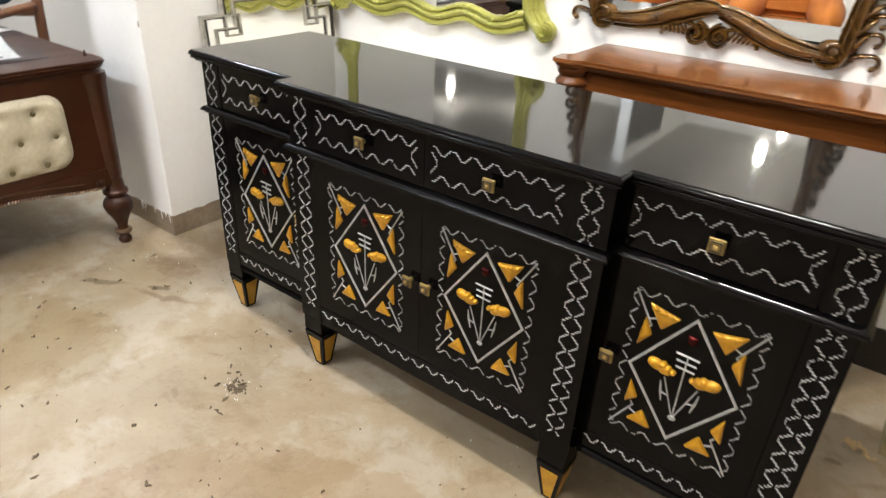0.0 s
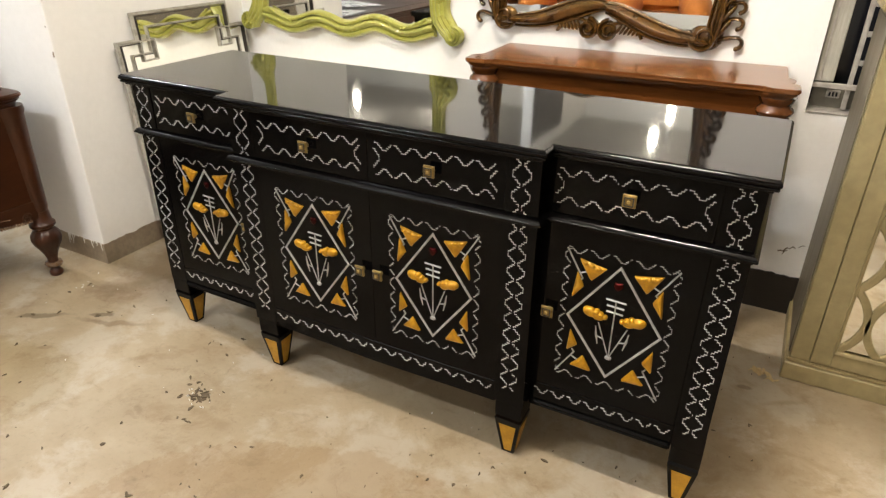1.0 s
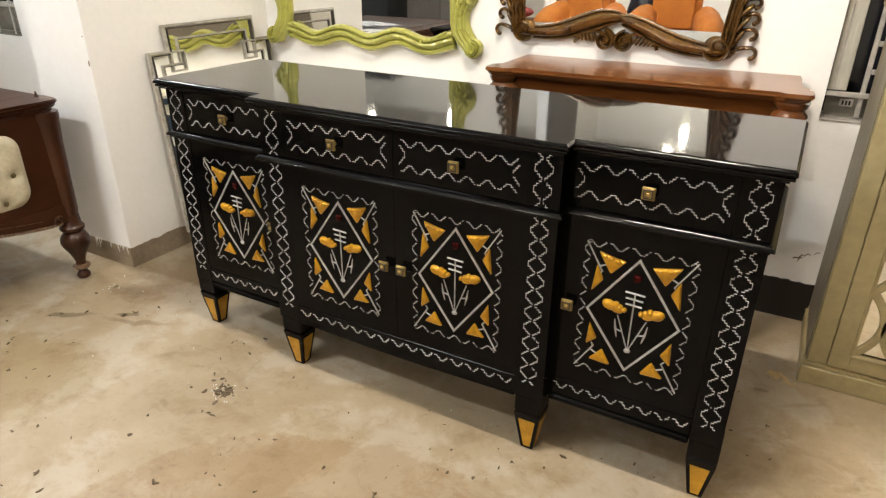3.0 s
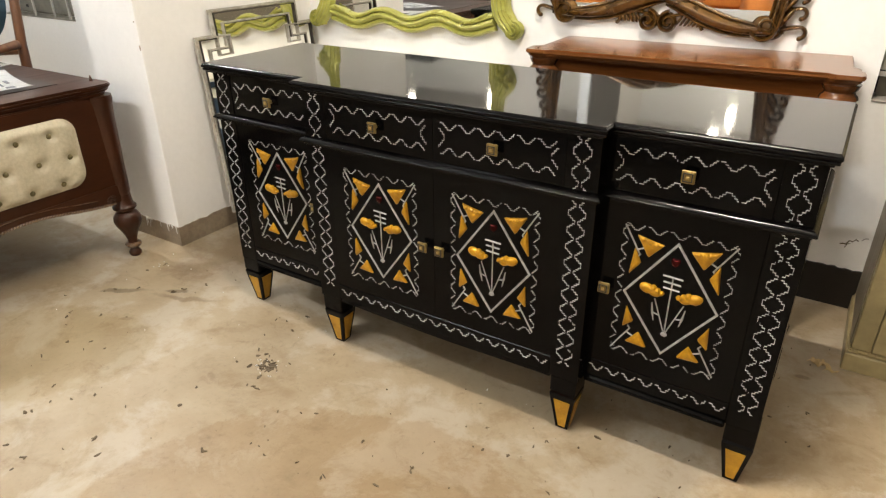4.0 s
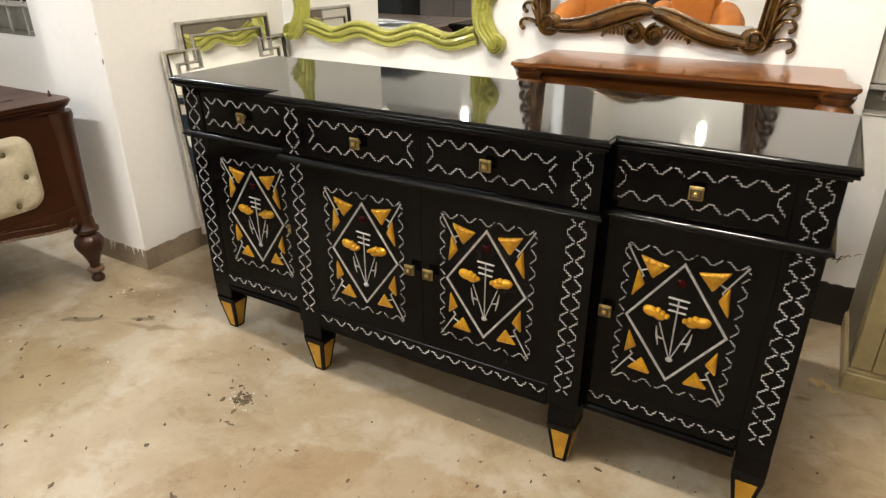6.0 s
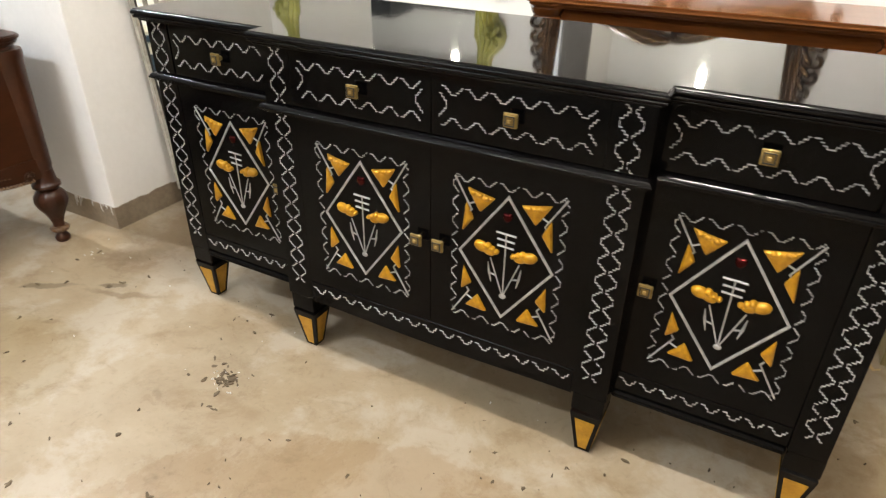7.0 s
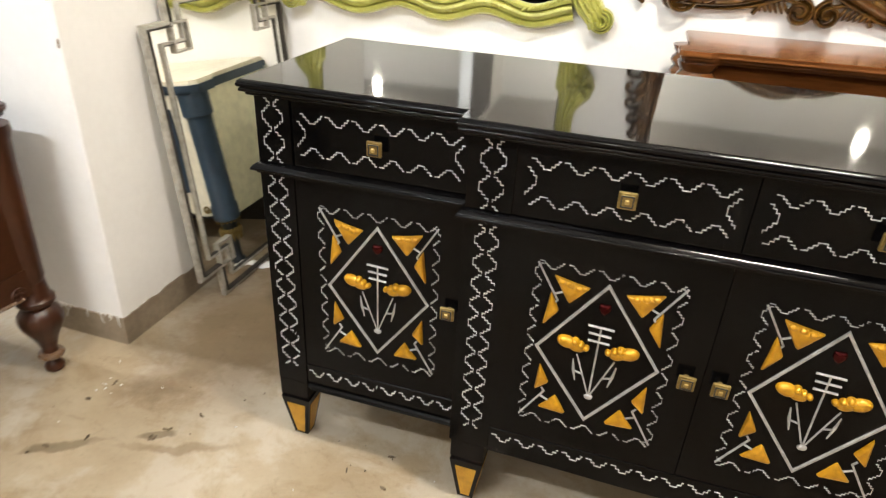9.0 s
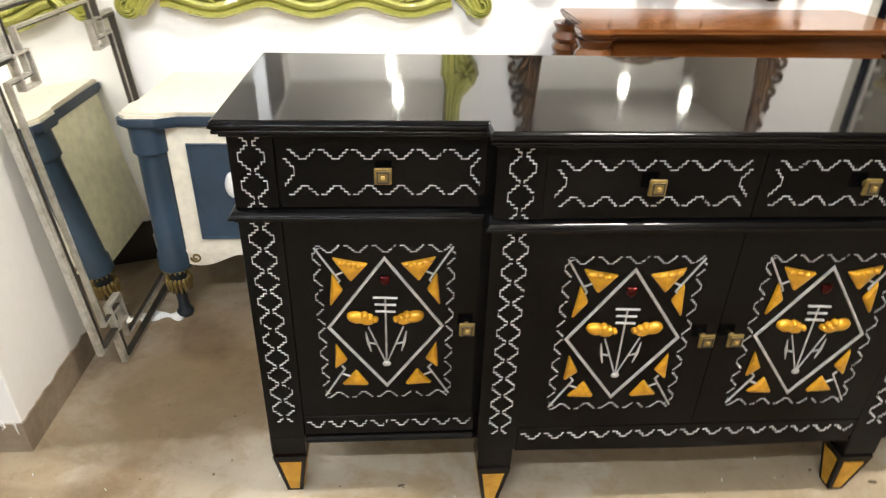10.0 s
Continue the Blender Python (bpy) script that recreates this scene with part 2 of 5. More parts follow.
def floor_material():
    m = bpy.data.materials.new("worn_cement")
    m.use_nodes = True
    nt = m.node_tree
    p = nt.nodes["Principled BSDF"]
    col = ramp(nt, noise_out(nt, 2.6, 8, 0.66, distort=0.3), [(0.30, (0.285, 0.232, 0.165)), (0.45, (0.335, 0.280, 0.208)), (0.60, (0.375, 0.322, 0.250)), (0.76, (0.325, 0.268, 0.195))])
    speck = ramp(nt, noise_out(nt, 70, 4, 0.65), [(0.26, (0.80, 0.77, 0.72)), (0.42, (1, 1, 1)), (0.75, (1.05, 1.04, 1.03))])
    col = mix(nt, 0.7, col, speck, "MULTIPLY")
    col = mix(nt, 1.0, col, (0.925, 0.875, 0.765), "MULTIPLY")
    cloud = ramp(nt, noise_out(nt, 1.5, 7, 0.68, (1, 1, 1), 0.4), [(0.42, (0, 0, 0)), (0.66, (0.9, 0.9, 0.9))])
    col = mix(nt, cloud, col, mix(nt, 1.0, col, (0.80, 0.73, 0.62), "MULTIPLY"))
    pale = ramp(nt, noise_out(nt, 2.3, 8, 0.70, (1, 1, 1), 0.3), [(0.49, (0, 0, 0)), (0.56, (0.38, 0.38, 0.38))])
    col = mix(nt, pale, col, (0.45, 0.405, 0.335))
    smear = ramp(nt, noise_out(nt, 6.0, 7, 0.68, (1, 1.3, 1), 0.4), [(0.53, (0, 0, 0)), (0.68, (0.8, 0.8, 0.8))])
    col = mix(nt, smear, col, mix(nt, 1.0, col, (0.74, 0.68, 0.58), "MULTIPLY"))
    scuff = ramp(nt, noise_out(nt, 17, 6, 0.7, (1, 1, 1), 0.8), [(0.58, (0, 0, 0)), (0.72, (0.55, 0.55, 0.55))])
    col = mix(nt, scuff, col, mix(nt, 1.0, col, (0.66, 0.60, 0.52), "MULTIPLY"))
    for cx, cy, rx, ry, turn, edge, wobble, tint, strength in STAINS_AND_SHADING:
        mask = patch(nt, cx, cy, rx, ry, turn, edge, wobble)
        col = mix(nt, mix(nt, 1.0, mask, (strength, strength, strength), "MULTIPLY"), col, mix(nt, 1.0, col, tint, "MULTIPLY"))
    nt.links.new(col, p.inputs["Base Color"])
    r = ramp(nt, noise_out(nt, 4, 5, 0.6), [(0.3, (0.36, 0.36, 0.36)), (0.7, (0.60, 0.60, 0.60))])
    nt.links.new(r, p.inputs["Roughness"])
    h = mix(nt, 0.5, noise_out(nt, 12, 5, 0.6), noise_out(nt, 140, 3, 0.6))
    nt.links.new(bump(nt, h, 0.12, 0.003), p.inputs["Normal"])
    return m


FLOOR = floor_material()
SKIRT = material("cement_skirting", (0.34, 0.27, 0.19), (0.22, 0.17, 0.115), 7, 0.6, relief=0.2, grain=60, depth=0.002)
DARK_SKIRT = material("dark_stone_skirting", (0.013, 0.009, 0.006), (0.008, 0.0055, 0.004), 7, 0.45, relief=0.15, grain=60)


def mirror_material(name, tint, rough):
    m = bpy.data.materials.new(name)
    m.use_nodes = True
    p = m.node_tree.nodes["Principled BSDF"]
    p.inputs["Base Color"].default_value = (*tint, 1)
    p.inputs["Metallic"].default_value, p.inputs["Roughness"].default_value = 1.0, rough
    return m


MIRROR = mirror_material("mirror_glass", (0.88, 0.89, 0.87), 0.01)
OLD_MIRROR = mirror_material("antique_mirror_glass", (0.90, 0.89, 0.83), 0.025)


def glow(name, colour, strength):
    m = bpy.data.materials.new(name)
    m.use_nodes = True
    p = m.node_tree.nodes["Principled BSDF"]
    p.inputs["Emission Color"].default_value = (*colour, 1)
    p.inputs["Emission Strength"].default_value = strength
    return m


# ---- mesh helpers ----
def part(name, bm, mat, parent=None, label="", smooth=False):
    """Links a bmesh as one mesh object, under its thing or part."""
    bmesh.ops.recalc_face_normals(bm, faces=bm.faces)
    me = bpy.data.meshes.new(name)
    bm.to_mesh(me)
    bm.free()
    me.materials.append(mat)
    if smooth:
        me.polygons.foreach_set("use_smooth", [True] * len(me.polygons))
        me.set_sharp_from_angle(angle=radians(40))
    ob = new(name, me)
    if parent:
        ob.parent = parent
    if label:
        ob["label"] = label
    return ob


def again(ob, parent, m):
    """One more piece on the same mesh."""
    o = new(ob.name.split(".")[0], ob.data)
    o.parent, o.matrix_basis = parent, m
    return o


def thing(name, label, category, at=(0, 0, 0), turn=0, group="", kind=""):
    ob = new(name)
    ob.matrix_basis = pose(*at, 0, 0, turn)
    return tagged(ob, label, category, group, kind)


def box(bm, x0, x1, y0, y1, z0, z1, bevel=0.0, seg=1):
    r = bmesh.ops.create_cube(bm, size=1)
    for v in r["verts"]:
        v.co = Vector((x0 + (v.co.x + 0.5) * (x1 - x0), y0 + (v.co.y + 0.5) * (y1 - y0), z0 + (v.co.z + 0.5) * (z1 - z0)))
    if bevel:
        es = list({e for v in r["verts"] for e in v.link_edges})
        bmesh.ops.bevel(bm, geom=es, offset=bevel, segments=seg, affect="EDGES", clamp_overlap=True)
    return bm


def boxed(*a, **k):
    return box(bmesh.new(), *a, **k)


def loft(bm, rings, closed=True, caps=True):
    """Skins rings of equal length."""
    vs = [[bm.verts.new(p) for p in ring] for ring in rings]
    n = len(vs[0])
    for a, b in zip(vs, vs[1:]):
        for i in range(n if closed else n - 1):
            j = (i + 1) % n
            bm.faces.new((a[i], a[j], b[j], b[i]))
    if caps and closed:
        bm.faces.new(vs[0])
        bm.faces.new(vs[-1])
    return bm


def lathe(bm, profile, x=0, y=0, seg=20, flute=0, deep=0.0):
    """Turns (radius, height) pairs round an upright axis."""
    rings = []
    for r, z in profile:
        ring = []
        for i in range(seg):
            a = 2 * math.pi * i / seg
            rr = r * (1 - deep * (0.5 + 0.5 * math.cos(flute * a))) if flute else r
            ring.append((x + rr * math.cos(a), y + rr * math.sin(a), z))
        rings.append(ring)
    return loft(bm, rings)


def prism(bm, outline, y0, y1, bevel=0.0):
    """Pushes an x-z outline from y0 to y1."""
    loft(bm, [[(x, y0, z) for x, z in outline], [(x, y1, z) for x, z in outline]])
    if bevel:
        bmesh.ops.bevel(bm, geom=[e for e in bm.edges if abs(e.verts[0].co.y - y0) < 1e-6 and abs(e.verts[1].co.y - y0) < 1e-6], offset=bevel, segments=2, affect="EDGES", clamp_overlap=True)
    return bm


def slab(bm, outline, z0, z1):
    """Pushes an x-y outline from z0 to z1."""
    return loft(bm, [[(x, y, z0) for x, y in outline], [(x, y, z1) for x, y in outline]])


def sweep(bm, pts, profile, y, widths=None, closed=False):
    """Mitred moulding along an x-z line on an upright plane at y that faces -y. profile: (across, height) pairs."""
    n = len(pts)
    rings = []
    for i, (x, z) in enumerate(pts):
        a = Vector(pts[i - 1]) if (i > 0 or closed) else None
        b = Vector(pts[(i + 1) % n]) if (i < n - 1 or closed) else None
        p = Vector((x, z))
        d1 = (p - a).normalized() if a is not None and (p - a).length > 1e-9 else None
        d2 = (b - p).normalized() if b is not None and (b - p).length > 1e-9 else None
        d1, d2 = d1 or d2, d2 or d1
        n1, n2 = Vector((-d1.y, d1.x)), Vector((-d2.y, d2.x))
        m = n1 + n2
        m = n1 if m.length < 1e-6 else m.normalized()
        k = 1 / max(0.4, m.dot(n1))
        w = widths[i] if widths else 1.0
        rings.append([(x + m.x * u * w * k, y - h * (min(1, w * 1.2)), z + m.y * u * w * k) for u, h in profile])
    if closed:
        rings.append(rings[0])
    loft(bm, rings, closed=False)
    if not closed:
        for ring, flip in ((rings[0], 0), (rings[-1], 1)):
            bm.faces.new([bm.verts.new(p) for p in (ring[::-1] if flip else ring)])
    return bm


def bar_profile(w, h):
    return [(-w / 2, 0), (-w / 2, h), (w / 2, h), (w / 2, 0)]


def round_profile(w, h, n=6):
    return [(-w / 2 * math.cos(math.pi * i / n), h * math.sin(math.pi * i / n)) for i in range(n + 1)]


def ridged_profile(w, h, ridges):
    out = []
    for i in range(ridges * 4 + 1):
        u = i / (ridges * 4)
        out.append(((u - 0.5) * w, h * (0.35 + 0.65 * math.sin(math.pi * u) ** 0.6) * (0.80 + 0.20 * abs(math.sin(math.pi * ridges * u))) if 0 < u < 1 else 0))
    return out


def tube(bm, pts, r0, r1=None, seg=8):
    """Tapered round rod along 3D points."""
    r1 = r0 if r1 is None else r1
    pts = [Vector(p) for p in pts]
    rings = []
    side = None
    for i, p in enumerate(pts):
        d = (pts[min(i + 1, len(pts) - 1)] - pts[max(i - 1, 0)]).normalized()
        if side is None:
            side = d.orthogonal().normalized()
        side = (side - d * side.dot(d)).normalized()
        up = d.cross(side)
        r = r0 + (r1 - r0) * i / (len(pts) - 1)
        rings.append([p + side * r * math.cos(2 * math.pi * k / seg) + up * r * math.sin(2 * math.pi * k / seg) for k in range(seg)])
    return loft(bm, rings)


def dome(bm, outline, y, h, lumps=0.0, soft=0.18):
    """Cushion-shaped relief over an x-z outline on a plane at y that faces -y."""
    cx, cz = sum(p[0] for p in outline) / len(outline), sum(p[1] for p in outline) / len(outline)
    for _ in range(2):
        outline = [q for a, b in zip(outline, outline[1:] + outline[:1]) for q in (((1 - soft) * a[0] + soft * b[0], (1 - soft) * a[1] + soft * b[1]), (soft * a[0] + (1 - soft) * b[0], soft * a[1] + (1 - soft) * b[1]))]
    rings = []
    for s, k in ((1, 0), (0.94, 0.5), (0.72, 0.85), (0.4, 1.0), (0.08, 1.02)):
        ring = []
        for x, z in outline:
            px, pz = cx + (x - cx) * s, cz + (z - cz) * s
            ring.append((px, y - h * k * (1 + lumps * math.sin(px * 420) * math.cos(pz * 260)), pz))
        rings.append(ring)
    return loft(bm, rings)


def oval(cx, cz, a, b, turn, n=14, pinch=0.0):
    t = radians(turn)
    out = []
    for i in range(n):
        u = 2 * math.pi * i / n
        x, z = a * math.cos(u), b * math.sin(u) * (1 - pinch * math.exp(-(math.cos(u) / 0.35) ** 2))
        out.append((cx + x * math.cos(t) - z * math.sin(t), cz + x * math.sin(t) + z * math.cos(t)))
    return out


def spiral(cx, cz, r0, r1, a0, turns, n=22):
    return [(cx + (r0 + (r1 - r0) * i / n) * math.cos(radians(a0) + turns * 2 * math.pi * i / n), cz + (r0 + (r1 - r0) * i / n) * math.sin(radians(a0) + turns * 2 * math.pi * i / n)) for i in range(n + 1)]


# ---- the setting ----
WALL_Y, PIL_X, PIL_Y, PIL_W = 1.175, -1.497, 0.213, 0.36
X0, X1, Y0, CEIL = -6.4, 3.4, -5.7, 3.05


def structure(name, bm, mat, label, category="structure", smooth=False):
    return tagged(part(name, bm, mat, None, "", smooth), label, category, kind="structure")


structure("floor", boxed(X0 - 0.2, X1 + 0.2, Y0 - 0.2, WALL_Y + 0.4, -0.1, 0), FLOOR, "worn beige terrazzo cement floor with stains, grit and painted-in shade", "floor")
structure("ceiling", boxed(X0 - 0.2, X1 + 0.2, Y0 - 0.2, WALL_Y + 0.4, CEIL, CEIL + 0.1), CEILING, "plain dull white painted plaster ceiling", "ceiling")
W1 = (0.938, 1.85, 0.752, 1.95)
W2 = (-4.6, -3.64, 0.720, 1.95)


def pierced_wall():
    """The long wall with its two window openings, built of the piers and panels between them."""
    bm = bmesh.new()
    y0, y1 = WALL_Y, WALL_Y + 0.2
    for a, b in ((X0, W2[0]), (W2[1], W1[0]), (W1[1], X1)):
        box(bm, a, b, y0, y1, 0, CEIL)
    for w in (W1, W2):
        box(bm, w[0], w[1], y0, y1, 0, w[2])
        box(bm, w[0], w[1], y0, y1, w[3], CEIL)
    return bm


structure("wall_north", pierced_wall(), WALL, "white painted plaster wall with two barred windows", "wall")
structure("wall_south", boxed(X0, X1, Y0 - 0.2, Y0, 0, CEIL), WALL, "white painted plaster wall", "wall")
structure("wall_west", boxed(X0 - 0.2, X0, Y0 - 0.2, WALL_Y + 0.2, 0, CEIL), WALL, "white painted plaster wall", "wall")
structure("wall_east", boxed(X1, X1 + 0.2, Y0 - 0.2, WALL_Y + 0.2, 0, CEIL), EAST_DAMPER, "unseen wall kept dark brown-grey to soak up bounced light", "wall")
structure("wall_partition", boxed(-1.82, -1.70, Y0, -3.5, 0, CEIL), WALL, "white plastered end of a short partition wall", "wall")
structure("pillar", boxed(PIL_X - PIL_W, PIL_X, PIL_Y, WALL_Y, 0, CEIL, bevel=0.002, seg=2), WALL, "square white plastered pillar with chipped corner", "pillar")


def ragged_skirting(bm, a, b, y0, y1, z, along="x"):
    """Low cement band with an uneven upper edge."""
    n = max(2, int(abs(b - a) / 0.012))
    rings = []
    for i in range(n + 1):
        s = a + (b - a) * i / n
        h = z + 0.005 * noise.noise((s * 9, y0 * 3, 0)) + 0.007 * noise.noise((s * 45, y0, 2))
        rings.append([(s, y0, 0), (s, y1, 0), (s, y1, h), (s, y0, h)] if along == "x" else [(y0, s, 0), (y1, s, 0), (y1, s, h), (y0, s, h)])
    return loft(bm, rings)


bm = ragged_skirting(bmesh.new(), PIL_X - PIL_W, PIL_X + 0.004, PIL_Y - 0.004, PIL_Y, 0.090)
ragged_skirting(bm, PIL_Y, WALL_Y, PIL_X, PIL_X + 0.004, 0.090, "y")
structure("baseboard_pillar", bm, SKIRT, "bare cement skirting band with ragged paint edge", "skirting")
bm = ragged_skirting(bmesh.new(), PIL_X + 0.004, X1, WALL_Y - 0.008, WALL_Y, 0.152)
structure("baseboard_north", bm, DARK_SKIRT, "dark brown stone skirting along the wall", "skirting")
bm = ragged_skirting(bmesh.new(), X0, PIL_X - PIL_W, WALL_Y - 0.008, WALL_Y, 0.152)
structure("baseboard_west", bm, DARK_SKIRT, "dark brown stone skirting along the wall", "skirting")


def paint_drips():
    ob = thing("paint_drip", "white paint drips hanging over the cement skirting", "paint drip", kind="stuff")
    bm = bmesh.new()
    rnd = random.Random(4)
    for _ in range(13):
        x, ln = PIL_X - rnd.uniform(0.0, 0.24), rnd.uniform(0.010, 0.055)
        tube(bm, [(x, PIL_Y - 0.0045, 0.097), (x + rnd.uniform(-0.004, 0.004), PIL_Y - 0.0055, 0.097 - ln * 0.6), (x + rnd.uniform(-0.008, 0.008), PIL_Y - 0.005, 0.097 - ln)], 0.0022, 0.001, 5)
    part("drip", bm, LIMEWASH, ob)
    bm = bmesh.new()
    for x, z, w, h in ((PIL_X - 0.006, 0.858, 0.008, 0.026), (PIL_X - 0.012, 0.955, 0.005, 0.007)):
        dome(bm, [(x - w / 2, z - h / 2), (x + w / 2, z - h * 0.3), (x + w * 0.4, z + h / 2), (x - w / 2, z + h * 0.3)], PIL_Y, 0.002)
    part("chip", bm, SKIRT, ob, "dark chip in the plaster corner")


paint_drips()


def barred_window(name, w, uprights, rails, label):
    ob = thing(name, label, "window", ((w[0] + w[1]) / 2, WALL_Y, w[2]), kind="structure")
    cx, cz = (w[0] + w[1]) / 2, w[2]
    hw, h = (w[1] - w[0]) / 2, w[3] - w[2]
    part("pane", boxed(-hw, hw, 0.15, 0.156, 0, h), NIGHT, ob, "dark window pane")
    part("lower_pane", boxed(-hw, hw, 0.135, 0.141, 0.004, rails[0] - cz), DUSTY, ob, "dusty grey lower pane")
    fr = part("window_frame", boxed(-hw, hw, 0.118, 0.134, rails[0] - cz - 0.012, rails[0] - cz + 0.012), GRILLE, ob)
    for x in uprights:
        part("grille_bar", boxed(x - cx - 0.009, x - cx + 0.009, 0.03, 0.042, 0, h, bevel=0.002), GRILLE, ob)
    for z in rails:
        part("grille_rail", boxed(-hw, hw, 0.018, 0.03, z - cz - 0.008, z - cz + 0.008, bevel=0.002), GRILLE, ob)
    part("shutter_board", boxed(-hw, -hw + 0.062, 0.06, 0.10, rails[0] - cz + 0.012, h), DUSTY, ob, "pale grey window jamb board")
    part("tag", boxed(uprights[0] - cx - 0.045, uprights[0] - cx - 0.022, 0.130, 0.1348, 0.038, 0.056), NIGHT, ob, "small dark label")
    part("window_sill", boxed(-hw, hw, -0.004, 0.115, 0.0, 0.004), DUSTY, ob, "grimy cement sill")
    return ob


def slotted_window(name, w, rail, label):
    """Dark window with a pale jamb board, one slotted steel post and a dusty shutter."""
    cx, cz = (w[0] + w[1]) / 2, w[2]
    ob = thing(name, label, "window", (cx, WALL_Y, cz), kind="structure")
    hw, h, zr = (w[1] - w[0]) / 2, w[3] - w[2], rail - w[2]
    part("pane", boxed(-hw, hw, 0.15, 0.156, 0, h), NIGHT, ob, "dark window pane")
    part("jamb_board", boxed(-hw + 0.001, -hw + 0.058, 0.030, 0.075, zr + 0.010, h, 0.003), JAMB, ob, "pale grey painted jamb board")
    part("jamb_edge", boxed(-hw + 0.014, -hw + 0.020, 0.025, 0.0295, zr + 0.012, h, 0.001), GRILLE, ob, "thin raised bead on the jamb board")
    part("lower_pane", boxed(-hw + 0.006, hw, 0.070, 0.076, 0.006, zr), DUSTY, ob, "dusty grey lower pane")
    part("shutter", boxed(-hw + 0.140, hw, 0.060, 0.069, zr + 0.008, h, 0.002), DUSTY, ob, "dusty olive-grey shutter panel")
    part("grille_rail", boxed(-hw, hw, 0.018, 0.030, zr - 0.008, zr + 0.008, 0.002), GRILLE, ob)
    post = bmesh.new()
    box(post, -hw + 0.098, -hw + 0.113, 0.031, 0.045, 0.012, h, 0.002)
    z = zr + 0.075
    while z < h - 0.03:
        box(post, -hw + 0.1132, -hw + 0.139, 0.034, 0.042, z - 0.008, z + 0.008, 0.001)
        z += 0.088
    part("slotted_post", post, GRILLE, ob, "pale steel post with slots")
    plate = part("tag", boxed(-hw + 0.048, -hw + 0.088, 0.062, 0.0695, 0.040, 0.064, 0.001), GRILLE, ob, "small plate with dark marks")
    for k in range(3):
        part("mark", boxed(-hw + 0.055 + 0.010 * k, -hw + 0.061 + 0.010 * k, 0.0605, 0.0618, 0.045, 0.059), NIGHT, plate, "dark mark")
    part("window_sill", boxed(-hw, hw, -0.004, 0.069, 0.0, 0.005, 0.001), GRILLE, ob, "pale worn sill")
    return ob


slotted_window("window_1", W1, 0.838, "dark window behind a slotted pale steel post and rail")
barred_window("window_2", W2, (-4.45, -4.2, -3.95, -3.76), (0.90, 1.2, 1.5), "dark window behind a grey steel grille")


# ---- the black sideboard ----
def steps(pts, k=3):
    """Turns slanted runs of a line into small stairs."""
    out = [pts[0]]
    for (x0, z0), (x1, z1) in zip(pts, pts[1:]):
        if abs(x1 - x0) < 1e-6 or abs(z1 - z0) < 1e-6:
            out.append((x1, z1))
            continue
        for i in range(k):
            out.append((x0 + (x1 - x0) * (i + 1) / k, z0 + (z1 - z0) * i / k))
            out.append((x0 + (x1 - x0) * (i + 1) / k, z0 + (z1 - z0) * (i + 1) / k))
    return out


LINE, RISE = 0.0011, 0.0013


def stitch(bm, pts, line, y):
    """Inlay laid in short strips: broad flat treads, slim risers, hair gaps and now and then a lost piece."""
    for i, ((xa, za), (xb, zb)) in enumerate(zip(pts, pts[1:])):
        ln = math.hypot(xb - xa, zb - za)
        if ln < 1e-6:
            continue
        flat = abs(zb - za) < abs(xb - xa)
        chance = math.sin(i * 12.9898 + xa * 781.33 + za * 377.19) * 43758.5453 % 1.0
        if chance < (0.02 if flat else 0.05):
            continue
        w = line * (1.30 if flat else 0.88) * (0.75 + 0.55 * chance)
        e = (0.0006 if flat else -0.0007) * (1 - 0.8 * chance)
        ux, uz = (xb - xa) / ln * e, (zb - za) / ln * e
        off = 0.0006 * (chance - 0.5) if flat else 0.0
        sweep(bm, [(xa - ux, za - uz + off), (xb + ux, zb + uz + off)], bar_profile(w, RISE * (1.0 if flat else 0.8)), y)


def row_inlay(bm, x0, x1, z, y, amp, count, gap=0.10, line=LINE, drift=0.0):
    """Row of stepped cups; a negative amp turns them over."""
    w = (x1 - x0) / count
    for i in range(count):
        a = x0 + w * (i + gap / 2)
        b = x0 + w * (i + 1 - gap / 2)
        m = (a + b) / 2
        pts = steps([(a, z + amp / 2), (a + w * 0.07, z + amp / 2), (m - w * 0.07, z - amp / 2), (m + w * 0.07, z - amp / 2), (b - w * 0.07, z + amp / 2), (b, z + amp / 2)], 3 if w > 0.049 else 2)
        stitch(bm, pts, line, y)


def column_inlay(bm, x, z0, z1, y, amp, count, gap=0.12, line=LINE):
    w = (z1 - z0) / count
    for i in range(count):
        a, b = z0 + w * (i + gap / 2), z0 + w * (i + 1 - gap / 2)
        m = (a + b) / 2
        pts = [(q, p) for p, q in steps([(a, x + amp / 2), (m - w * 0.10, x - amp / 2), (m + w * 0.10, x - amp / 2), (b, x + amp / 2)])]
        stitch(bm, pts, line, y)


def post_inlay(x, y, z0, z1, count):
    bm = bmesh.new()
    column_inlay(bm, x - 0.0126, z0, z1, y, 0.0175, count, 0.07)
    column_inlay(bm, x + 0.0126, z0, z1, y, -0.0175, count, 0.07)
    for s in (-1, 1):
        for z, d in ((z0, -1), (z1, 1)):
            pts = steps([(q, x + s * p) for p, q in ((0.0045, z), (0.0155, z + d * 0.011))], 2)
            stitch(bm, [(p, q) for q, p in pts], LINE, y)
    return bm


